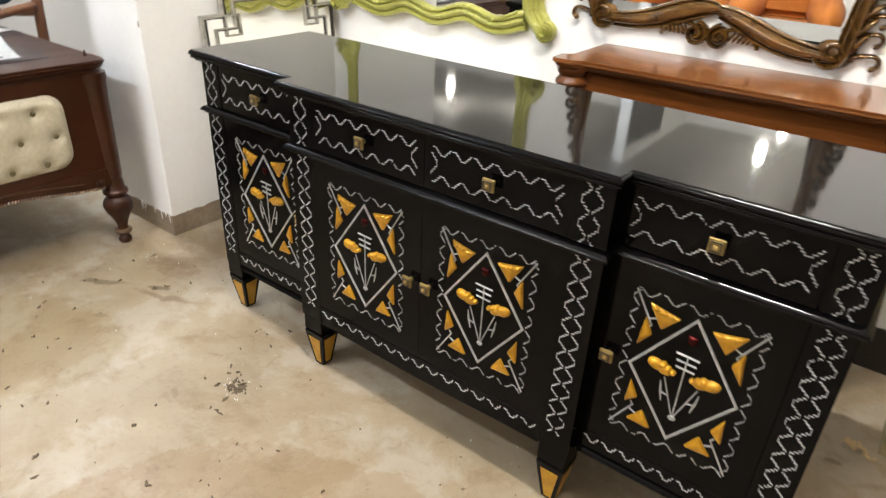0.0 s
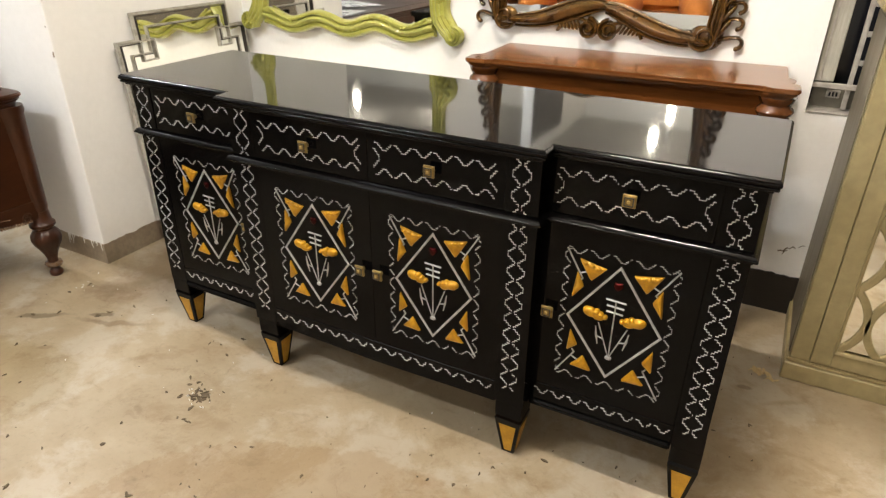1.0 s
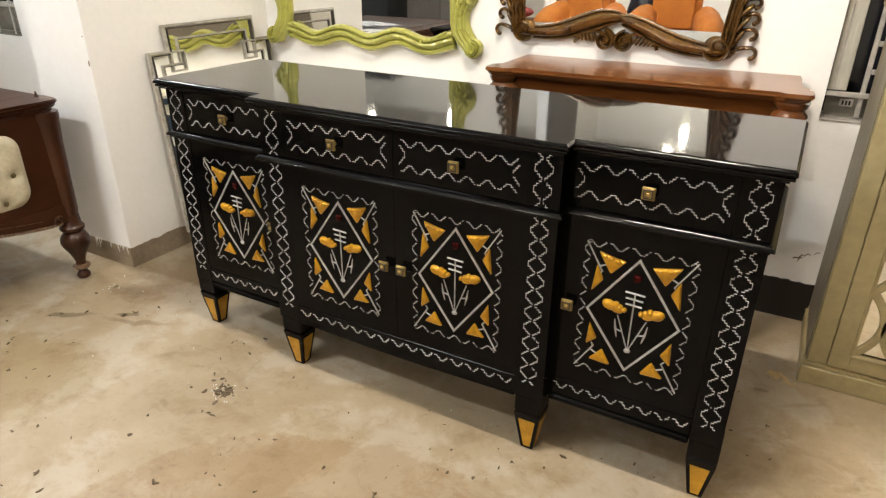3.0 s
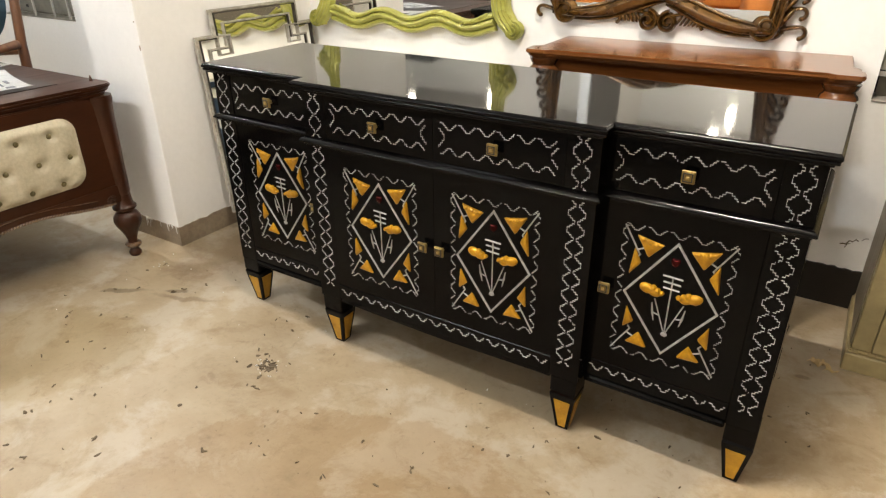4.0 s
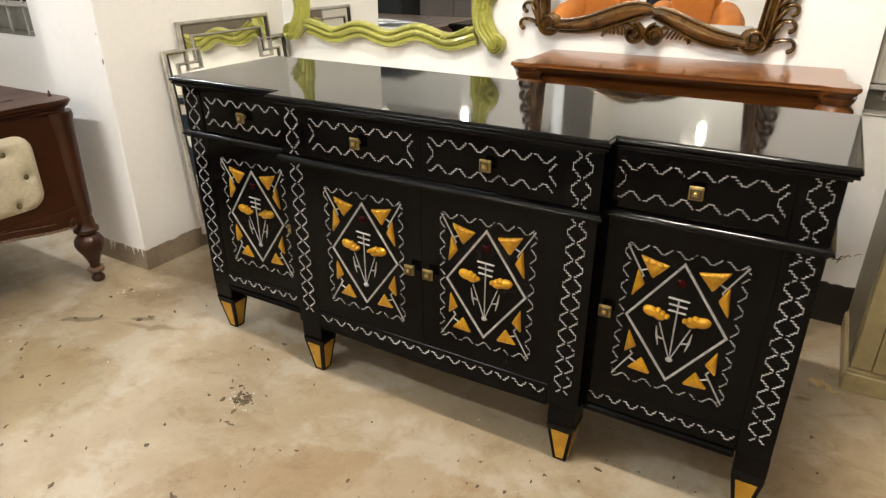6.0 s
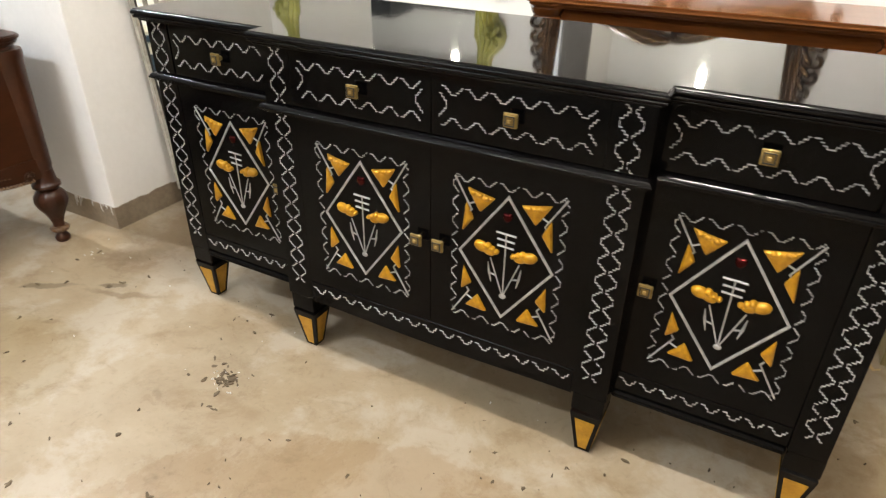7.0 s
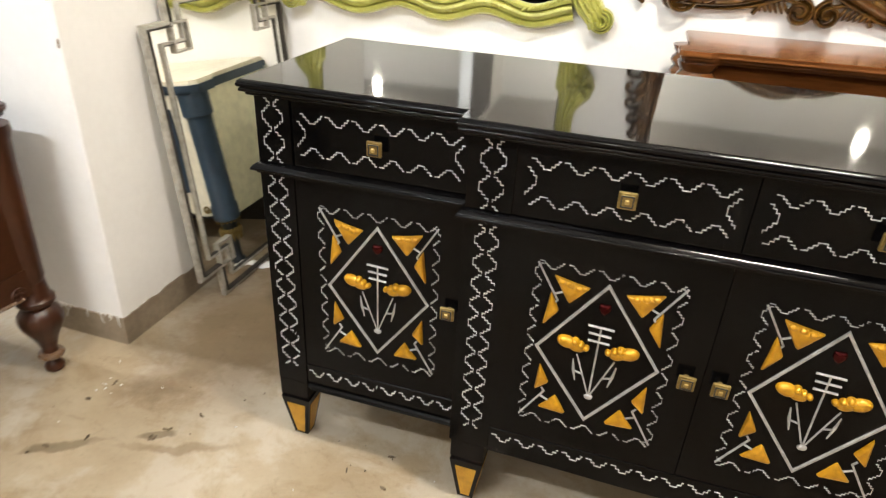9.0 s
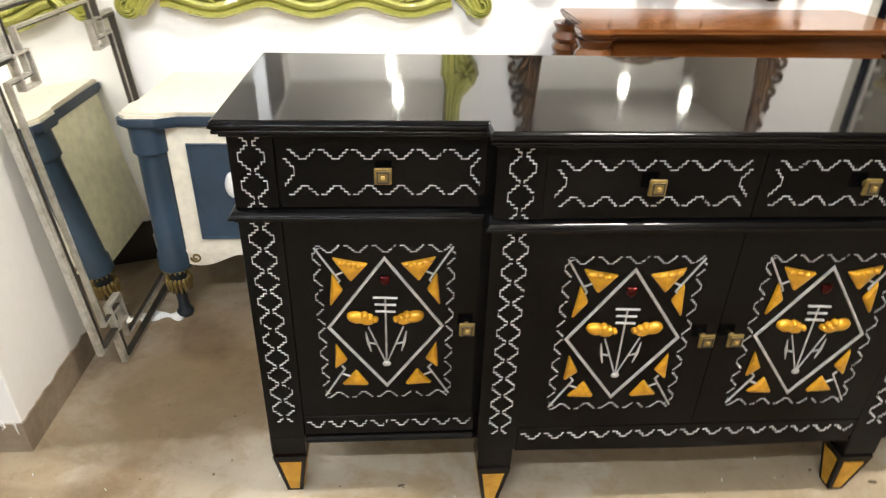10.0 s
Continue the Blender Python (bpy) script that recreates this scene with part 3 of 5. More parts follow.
def frame_inlay(x, z0, z1, hw, y):
    """Worn zigzag round a door panel."""
    bm = bmesh.new()
    row_inlay(bm, x - hw, x + hw, z1 - 0.004, y, 0.013, 5, 0.16, 0.0010)
    row_inlay(bm, x - hw, x + hw, z0 + 0.004, y, -0.013, 5, 0.16, 0.0010)
    column_inlay(bm, x - hw + 0.004, z0, z1, y, 0.013, 8, 0.14, 0.0010)
    column_inlay(bm, x + hw - 0.004, z0, z1, y, -0.013, 8, 0.14, 0.0010)
    return bm


def lobed_leaf(s, y, tri):
    """Upper gilt leaf with three swellings along its long edge."""
    bm = dome(bmesh.new(), [(s * a, b) for a, b in tri], y, 0.008, 0.1, 0.08)
    for k in range(3):
        dome(bm, oval(s * (0.080 - 0.016 * k), 0.6185 - 0.0035 * k, 0.0075, 0.0058, 0, 10), y - 0.004, 0.007)
    return bm


def door_ornament(door, y):
    """Raised flower, lozenge and gilt leaves of one door; x is counted from the door's middle."""
    lo = bmesh.new()
    sweep(lo, [(0, 0.624), (0.1085, 0.4715), (0, 0.325), (-0.1085, 0.4715)], [(-0.0028, 0), (-0.002, 0.003), (0.002, 0.003), (0.0028, 0)], y, closed=True)
    part("lozenge", lo, ROD_SILVER, door, "silver lozenge frame")
    fl = bmesh.new()
    for z, w in ((0.538, 0.023), (0.5225, 0.020), (0.507, 0.019)):
        sweep(fl, [(-w, z + 0.001), (w, z - 0.001)], round_profile(0.0046, 0.003, 4), y)
    part("stamen", fl, ROD_SILVER, door, "silver flower bars")
    st = bmesh.new()
    sweep(st, [(0, 0.54), (0, 0.385)], round_profile(0.0036, 0.0024, 4), y)
    for s in (-1, 1):
        sweep(st, [(s * 0.034, 0.472), (s * 0.003, 0.388)], round_profile(0.0032, 0.002, 4), y)
        sweep(st, [(s * 0.039, 0.460), (s * 0.0355, 0.436), (s * 0.030, 0.412)], round_profile(0.006, 0.003, 4), y, [0.35, 1, 0.35])
        sweep(st, [(s * 0.0355, 0.434), (s * 0.0195, 0.430)], round_profile(0.004, 0.0022, 4), y)
    dome(st, oval(0, 0.381, 0.0085, 0.0065, 0, 10), y, 0.004)
    part("stem", st, ROD_SILVER, door, "silver stems and leaves")
    for s in (-1, 1):
        bm = dome(bmesh.new(), oval(s * 0.0555, 0.4955, 0.0185, 0.0128, s * 14, 16), y, 0.011, 0.05)
        dome(bm, oval(s * 0.037, 0.4895, 0.0165, 0.0112, s * 16, 14), y, 0.010, 0.05)
        for k, r in enumerate((0.0078, 0.0068, 0.0060)):
            dome(bm, oval(s * (0.0405 - 0.0105 * k), 0.5005 - 0.0048 * k, r, r, 0, 10), y, 0.0125 - 0.001 * k)
        part("petal", bm, GOLD, door, "gilt petal", True)
    bm = dome(bmesh.new(), [(0, 0.565), (0.0070, 0.570), (0.0110, 0.578), (0.0095, 0.588), (0.0, 0.587), (-0.0095, 0.588), (-0.0110, 0.578), (-0.0070, 0.570)], y, 0.006)
    part("bead", bm, RED, door, "dark red glass bead", True)
    for s in (-1, 1):
        for tri in ([(0.096, 0.628), (0.062, 0.620), (0.029, 0.614), (0.046, 0.594), (0.063, 0.574)], [(0.097, 0.598), (0.086, 0.577), (0.076, 0.556), (0.106, 0.514)],
                    [(0.094, 0.329), (0.077, 0.349), (0.060, 0.371), (0.032, 0.325)], [(0.099, 0.438), (0.087, 0.415), (0.075, 0.392), (0.104, 0.366)]):
            mx, mz = sum(q[0] for q in tri) / len(tri), sum(q[1] for q in tri) / len(tri)
            part("gilt_leaf", dome(bmesh.new(), [(s * (mx + 0.9 * (a - mx)), mz + 0.9 * (b - mz)) for a, b in tri], y, 0.008, 0.14, 0.08) if len(tri) < 5 else lobed_leaf(s, y, tri), GOLD, door, "raised gilt leaf", True)
        for pts in ([(0.125, 0.647), (0.083, 0.577), (0.089, 0.569)], [(0.125, 0.301), (0.083, 0.370), (0.089, 0.378)]):
            bm = sweep(bmesh.new(), [(s * a, b) for a, b in pts], round_profile(0.0038, 0.0030, 4), y)
            a, b = pts[1]
            up = 1 if b > 0.45 else -1
            sweep(bm, [(s * (a + 0.007), b + up * 0.012), (s * (a - 0.010), b + up * 0.020)], round_profile(0.004, 0.0025, 4), y)
            part("corner_rod", bm, ROD_SILVER, door, "silver corner rod")


def square_knob(parent, x, y, z):
    bm = lathe(bmesh.new(), [(0.006, 0), (0.005, 0.012), (0.008, 0.016)], seg=10)
    bmesh.ops.rotate(bm, verts=bm.verts, matrix=Matrix.Rotation(radians(90), 3, "X"))
    box(bm, -0.0145, 0.0145, -0.021, -0.015, -0.0145, 0.0145, 0.0015)
    box(bm, -0.0105, 0.0105, -0.0235, -0.0205, -0.0105, 0.0105, 0.001)
    box(bm, -0.0075, 0.0075, -0.0225, -0.021, -0.0075, 0.0075)
    bmesh.ops.translate(bm, verts=bm.verts, vec=(x, y, z))
    knob = part("knob", bm, BRASS, parent, "square aged brass knob")
    bm = boxed(x - 0.0035, x + 0.0035, y - 0.0275, y - 0.0236, z - 0.0035, z + 0.0035, 0.001)
    part("stud", bm, GILT, knob, "small gilt stud")
    bm = bmesh.new()
    sweep(bm, [(x - 0.009, z - 0.009), (x + 0.009, z - 0.009), (x + 0.009, z + 0.009), (x - 0.009, z + 0.009)], bar_profile(0.0022, 0.0012), y - 0.0236, closed=True)
    part("rim", bm, DARK_BOARD, knob, "dark groove on the knob")


def breakfront(hx, cx, ys, yc, yb):
    """Plan of the top or of a moulding: side fronts at ys, middle front at yc, back at yb."""
    return [(-hx, yb), (-hx, ys), (-cx, ys), (-cx, yc), (cx, yc), (cx, ys), (hx, ys), (hx, yb)]


def nosing(plan, z0, z1):
    """Flat layer with a half-round outer edge."""
    bm = bmesh.new()
    cx, cy, h = 0.0, 0.25, (z1 - z0) / 2
    rings = []
    for k in range(7):
        a = -math.pi / 2 + math.pi * k / 6
        d = h * (1 - math.cos(a))
        rings.append([(x - math.copysign(d, x), y + (d if y < cy else -d), (z0 + z1) / 2 + h * math.sin(a)) for x, y in plan])
    return loft(bm, rings)


def sloped(plan, z0, z1, slope=51.0):
    """Layer whose outer edge leans back as it rises, slightly rounded."""
    rings, d, z = [], 0.0, z0
    for k in range(5):
        rings.append([(x - math.copysign(d, x), y + (d if y < 0.25 else 0), z) for x, y in plan])
        tilt = radians(slope - 9 + 6 * k)
        z += (z1 - z0) / 4
        d += (z1 - z0) / 4 * math.tan(tilt)
    return loft(bmesh.new(), rings)


def sideboard():
    ob = thing("sideboard", "glossy black lacquered breakfront sideboard with silver inlay and gold-painted feet", "sideboard")
    # carcass
    bm = bmesh.new()
    box(bm, -0.884, 0.884, 0.055, 0.475, 0.185, 0.858)
    box(bm, -0.449, 0.449, 0.005, 0.0545, 0.185, 0.858)
    part("body", bm, LACQUER, ob)
    for name, z0, z1, e in (("cornice_cove", 0.858, 0.8648, -0.012), ("cornice_bead", 0.865, 0.8735, -0.003), ("cornice", 0.8737, 0.8838, 0.0)):
        part(name, nosing(breakfront(0.903 + e, 0.466 + e, 0.020 - e, -0.030 - e, 0.487 + e), z0, z1), LACQUER_EDGE, ob, "rounded black edge moulding", True)
    bm = slab(bmesh.new(), breakfront(0.8965, 0.4595, 0.0265, -0.0235, 0.4835), 0.8841, 0.889)
    part("top", bm, LACQUER_TOP, ob, "mirror-bright black lacquered top")
    bm = sloped(breakfront(0.902, 0.465, 0.021, -0.029, 0.4834), 0.8839, 0.8881)
    part("top_edge", bm, LACQUER_EDGE, ob, "leaning black edge round the top", True)
    for name, z0, z1, e in (("waist_cove", 0.702, 0.7085, -0.009), ("waist_moulding", 0.7087, 0.7165, 0.0)):
        part(name, nosing(breakfront(0.896 + e, 0.462 + e, 0.030 - e, -0.020 - e, 0.475), z0, z1), LACQUER_EDGE, ob, "rounded black waist moulding", True)
    part("waist_slope", sloped(breakfront(0.894, 0.460, 0.032, -0.018, 0.475), 0.7166, 0.7238), LACQUER_EDGE, ob, "leaning upper face of the waist moulding", True)
    # posts
    for x, y, hw in ((-0.8475, 0.05, 0.0365), (0.8475, 0.05, 0.0365), (-0.408, 0.0, 0.041), (0.408, 0.0, 0.041)):
        for z0, z1 in ((0.724, 0.857), (0.1848, 0.702)):
            part("post", boxed(x - hw, x + hw, y - 0.0018, y + 0.01, z0, z1, 0.0005), LACQUER, ob)
        xi = x if abs(x) > 0.5 else math.copysign(0.4055, x)
        part("post_inlay", post_inlay(xi, y - 0.0018, 0.740, 0.841, 2), SILVER, ob, "silver stepped chain inlay")
        part("post_inlay", post_inlay(xi, y - 0.0018, 0.244, 0.686, 10), SILVER, ob, "silver stepped chain inlay")
    # drawers
    for x, hw, y in ((-0.6325, 0.1745, 0.05), (0.6325, 0.1745, 0.05), (-0.1838, 0.1832, 0.0), (0.1838, 0.1832, 0.0)):
        dr = part("drawer", boxed(x - hw, x + hw, y - 0.001, y + 0.012, 0.7255, 0.8565, 0.0008), LACQUER, ob)
        bm = bmesh.new()
        row_inlay(bm, x - 0.162, x + 0.162, 0.8235, y - 0.001, 0.016, 6)
        row_inlay(bm, x - 0.162, x + 0.162, 0.759, y - 0.001, -0.016, 6)
        column_inlay(bm, x - 0.156, 0.766, 0.816, y - 0.001, -0.016, 1, 0.0)
        column_inlay(bm, x + 0.156, 0.766, 0.816, y - 0.001, 0.016, 1, 0.0)
        part("drawer_inlay", bm, SILVER, dr, "silver stepped inlay")
        square_knob(dr, x, y - 0.001, 0.7915)
    # doors
    for x, hw, y, k in ((-0.634, 0.175, 0.05, 0.155), (0.634, 0.175, 0.05, -0.155), (-0.185, 0.1845, 0.0, 0.157), (0.185, 0.1845, 0.0, -0.157)):
        bm = boxed(-hw, hw, -0.001, 0.012, 0.245, 0.7, 0.0008)
        door = part("door", bm, LACQUER, ob)
        door.location = (x, y, 0)
        part("door_inlay", frame_inlay(0, 0.298, 0.648, 0.126, -0.001), DULL_SILVER, door, "worn silver zigzag border")
        door_ornament(door, -0.001)
        square_knob(door, k, -0.001, 0.474)
    # lower rails
    for x0, x1, y, n in ((-0.81, -0.452, 0.05, 8), (0.452, 0.81, 0.05, 8), (-0.367, 0.367, 0.0, 15)):
        rail = part("rail", boxed(x0, x1, y - 0.0015, y + 0.01, 0.192, 0.2435, 0.0015), LACQUER, ob)
        bm = bmesh.new()
        row_inlay(bm, x0 + 0.004, x1 - 0.004, 0.2215, y - 0.0015, 0.014, n, 0.16, 0.0012)
        part("rail_inlay", bm, SILVER, rail, "silver stepped inlay")
    for s in (-1, 1):
        bm = bmesh.new()
        a, b = sorted((s * 0.447, s * 0.81))
        for z0, z1, e in ((0.178, 0.190, 0.0), (0.166, 0.1775, 0.006)):
            box(bm, a, b, 0.040 + e, 0.47, z0, z1, 0.005)
        part("foot_moulding", bm, LACQUER_EDGE, ob)
    pts = [(-0.368, 0.19)] + [(x, 0.174 - 0.003 * math.cos(math.pi * x / 0.37)) for x in np.linspace(-0.368, 0.368, 41)] + [(0.368, 0.19)]
    part("apron", prism(bmesh.new(), pts, 0.002, 0.02), LACQUER, ob, "shaped black apron")
    # feet
    for x, y in ((-0.849, 0.087), (0.849, 0.087), (-0.409, 0.037), (0.409, 0.037), (-0.849, 0.435), (0.849, 0.435), (-0.409, 0.435), (0.409, 0.435)):
        leg = bmesh.new()
        box(leg, x - 0.0365, x + 0.0365, y - 0.0365, y + 0.0365, 0.134, 0.1845, 0.002)
        sq = lambda r, z: [(x - r, y - r, z), (x + r, y - r, z), (x + r, y + r, z), (x - r, y + r, z)]
        loft(leg, [sq(0.0325, 0.134), sq(0.0365, 0.126), sq(0.0355, 0.118), sq(0.0175, 0.0)])
        lg = part("leg", leg, LACQUER, ob)
        for k in range(4):
            bm = bmesh.new()
            wt, wb, ht, hb = 0.0238, 0.0098, 0.107, 0.008
            d = lambda z: 0.0175 + (0.0355 - 0.0175) * z / 0.118 + 0.0012
            loft(bm, [[(-wb, -d(hb), hb), (wb, -d(hb), hb), (wt, -d(ht), ht), (-wt, -d(ht), ht)], [(-wb, -d(hb) + 0.002, hb), (wb, -d(hb) + 0.002, hb), (wt, -d(ht) + 0.002, ht), (-wt, -d(ht) + 0.002, ht)]])
            bmesh.ops.rotate(bm, verts=bm.verts, matrix=Matrix.Rotation(k * math.pi / 2, 3, "Z"))
            bmesh.ops.translate(bm, verts=bm.verts, vec=(x, y, 0))
            part("gold_panel", bm, GOLD_FOOT, lg, "gold-painted foot panel")
    return ob


sideboard()


# ---- the console table behind ----
def console_table():
    ob = thing("console_table", "polished reddish mahogany console table with canted turned corners against the wall", "console table", (0.385, 0.972, 0), 2.6)
    x0, x1, y0, y1 = -0.515, 0.515, -0.180, 0.175
    plan = [(x0 + 0.035, y1), (x0 + 0.035, y0 + 0.10), (x0, y0 + 0.075), (x0, y0 + 0.012), (x0 + 0.012, y0), (x0 + 0.075, y0), (x0 + 0.095, y0 + 0.022), (x1 - 0.095, y0 + 0.022), (x1 - 0.075, y0), (x1 - 0.012, y0), (x1, y0 + 0.012), (x1, y0 + 0.075), (x1 - 0.035, y0 + 0.10), (x1 - 0.035, y1)]

    def shrink(d):
        cx, cy = (x0 + x1) / 2, (y0 + y1) / 2
        return [(x - math.copysign(d, x - cx), y if y == y1 else y + d) for x, y in plan]

    for name, z0, z1, d in (("top", 0.876, 0.890, 0.0), ("top_bead", 0.866, 0.8757, 0.007), ("top_cove", 0.858, 0.8657, 0.016)):
        bm = slab(bmesh.new(), shrink(d), z0, z1)
        bmesh.ops.bevel(bm, geom=list(bm.edges), offset=0.003, segments=2, affect="EDGES", clamp_overlap=True)
        part(name, bm, LIT_MAHOGANY if name == "top" else MAHOGANY, ob, smooth=True)
    part("apron", boxed(x0 + 0.05, x1 - 0.05, y0 + 0.055, y1, 0.772, 0.857, 0.002), MAHOGANY, ob)
    for x in (x0 + 0.056, x1 - 0.056):
        for y in (y0 + 0.056, y1 - 0.06):
            leg = bmesh.new()
            lathe(leg, [(0.034, 0.0), (0.038, 0.03), (0.024, 0.06), (0.026, 0.11), (0.034, 0.45), (0.036, 0.70), (0.046, 0.716), (0.048, 0.726), (0.041, 0.736), (0.046, 0.744), (0.049, 0.754), (0.043, 0.764), (0.049, 0.774), (0.052, 0.784), (0.046, 0.794), (0.042, 0.799), (0.049, 0.806), (0.053, 0.815), (0.050, 0.824), (0.043, 0.830), (0.042, 0.836), (0.048, 0.844), (0.053, 0.8577)], x, y, 22)
            part("leg", leg, MAHOGANY, ob, "turned mahogany leg", True)
    return ob


console_table()


# ---- mirrors ----
def green_mirror():
    cx, y = -0.884, WALL_Y - 0.002
    ob = thing("wall_mirror", "wavy lime-green carved wood framed mirror hanging on the wall", "mirror")
    ob.matrix_basis = Matrix.Translation((cx + 0.006, y - 0.016, 0.880)) @ Matrix.Rotation(radians(1.6), 4, "Z") @ Matrix.Rotation(radians(-0.4), 4, "X") @ Matrix.Rotation(radians(-0.5), 4, "Y") @ Matrix.Diagonal((0.985, 1, 1, 1)) @ Matrix.Translation((-cx, -y, -0.904))
    wave = lambda x: -0.016 * math.cos(2 * math.pi * (x - cx - 0.012) / 0.30)
    zb, zt, gx = 0.923, 2.0, 0.43
    back = [(cx - gx, zb + 0.01), (cx + gx, zb + 0.01), (cx + gx, zt), (cx - gx, zt)]
    part("mirror_glass", prism(bmesh.new(), back, y - 0.016, y - 0.006), MIRROR, ob)
    xs = np.linspace(cx - 0.44, cx + 0.44, 72)
    prof = [(-0.04, 0), (-0.039, 0.018), (-0.032, 0.028), (-0.021, 0.029), (-0.016, 0.018), (-0.011, 0.030), (0.000, 0.038), (0.008, 0.036), (0.013, 0.022), (0.017, 0.034), (0.025, 0.036), (0.031, 0.028), (0.035, 0.016), (0.035, 0)]
    part("lower_rail", sweep(bmesh.new(), [(x, zb + wave(x)) for x in xs], prof, y - 0.004), LIME, ob, smooth=True)
    part("upper_rail", sweep(bmesh.new(), [(x, zt + wave(x)) for x in xs], prof, y - 0.004), LIME, ob, smooth=True)
    for s in (-1, 1):
        pts, wd = [], []
        for i in range(60):
            z = 0.888 + i * (zt + 0.05 - 0.888) / 59
            u = z - 0.888
            off = 0.066 * math.exp(-(u / 0.062) ** 2) + 0.02 * math.exp(-((z - 1.13) / 0.05) ** 2)
            pts.append((cx + s * (0.461 + off), z))
            wd.append(0.66 + 0.34 / (1 + math.exp((z - 1.165) / 0.012)) - 0.2 * math.exp(-(u / 0.05) ** 2) + 0.55 * math.exp(-((z - 1.12) / 0.045) ** 2))
        part("stile", sweep(bmesh.new(), pts, ridged_profile(0.086, 0.045, 5), y - 0.004, wd), LIME, ob, "fluted green stile", True)
        curl = bmesh.new()
        for k, r in enumerate((0.036, 0.026, 0.016)):
            sweep(curl, spiral(cx + s * 0.533, 0.908, r, r * 0.9, 90, -s * 0.72, 16), round_profile(0.011, 0.014 + 0.008 * k, 5), y - 0.030)
        dome(curl, oval(cx + s * 0.533, 0.908, 0.038, 0.037, 0, 16), y - 0.004, 0.03)
        part("curl", curl, LIME, ob, "scrolled foot of the frame", True)
        carve = bmesh.new()
        for k in range(6):
            a = k * 1.05
            dome(carve, oval(cx + s * (0.50 + 0.024 * math.cos(a)), 1.115 + 0.026 * math.sin(a), 0.02, 0.011, math.degrees(a), 10), y - 0.035, 0.022, 0.2)
        part("rosette", carve, LIME, ob, "carved rosette", True)
        leafs = bmesh.new()
        for k in range(6):
            xx = cx + s * (0.29 + 0.022 * k)
            dome(leafs, oval(xx, 0.938 + wave(xx) * 0.8 + 0.004 * k, 0.016, 0.007, s * 35, 8), y - 0.034, 0.009)
        part("carved_leaf", leafs, LIME, ob, "carved leaf ribs", True)
    return ob


green_mirror()


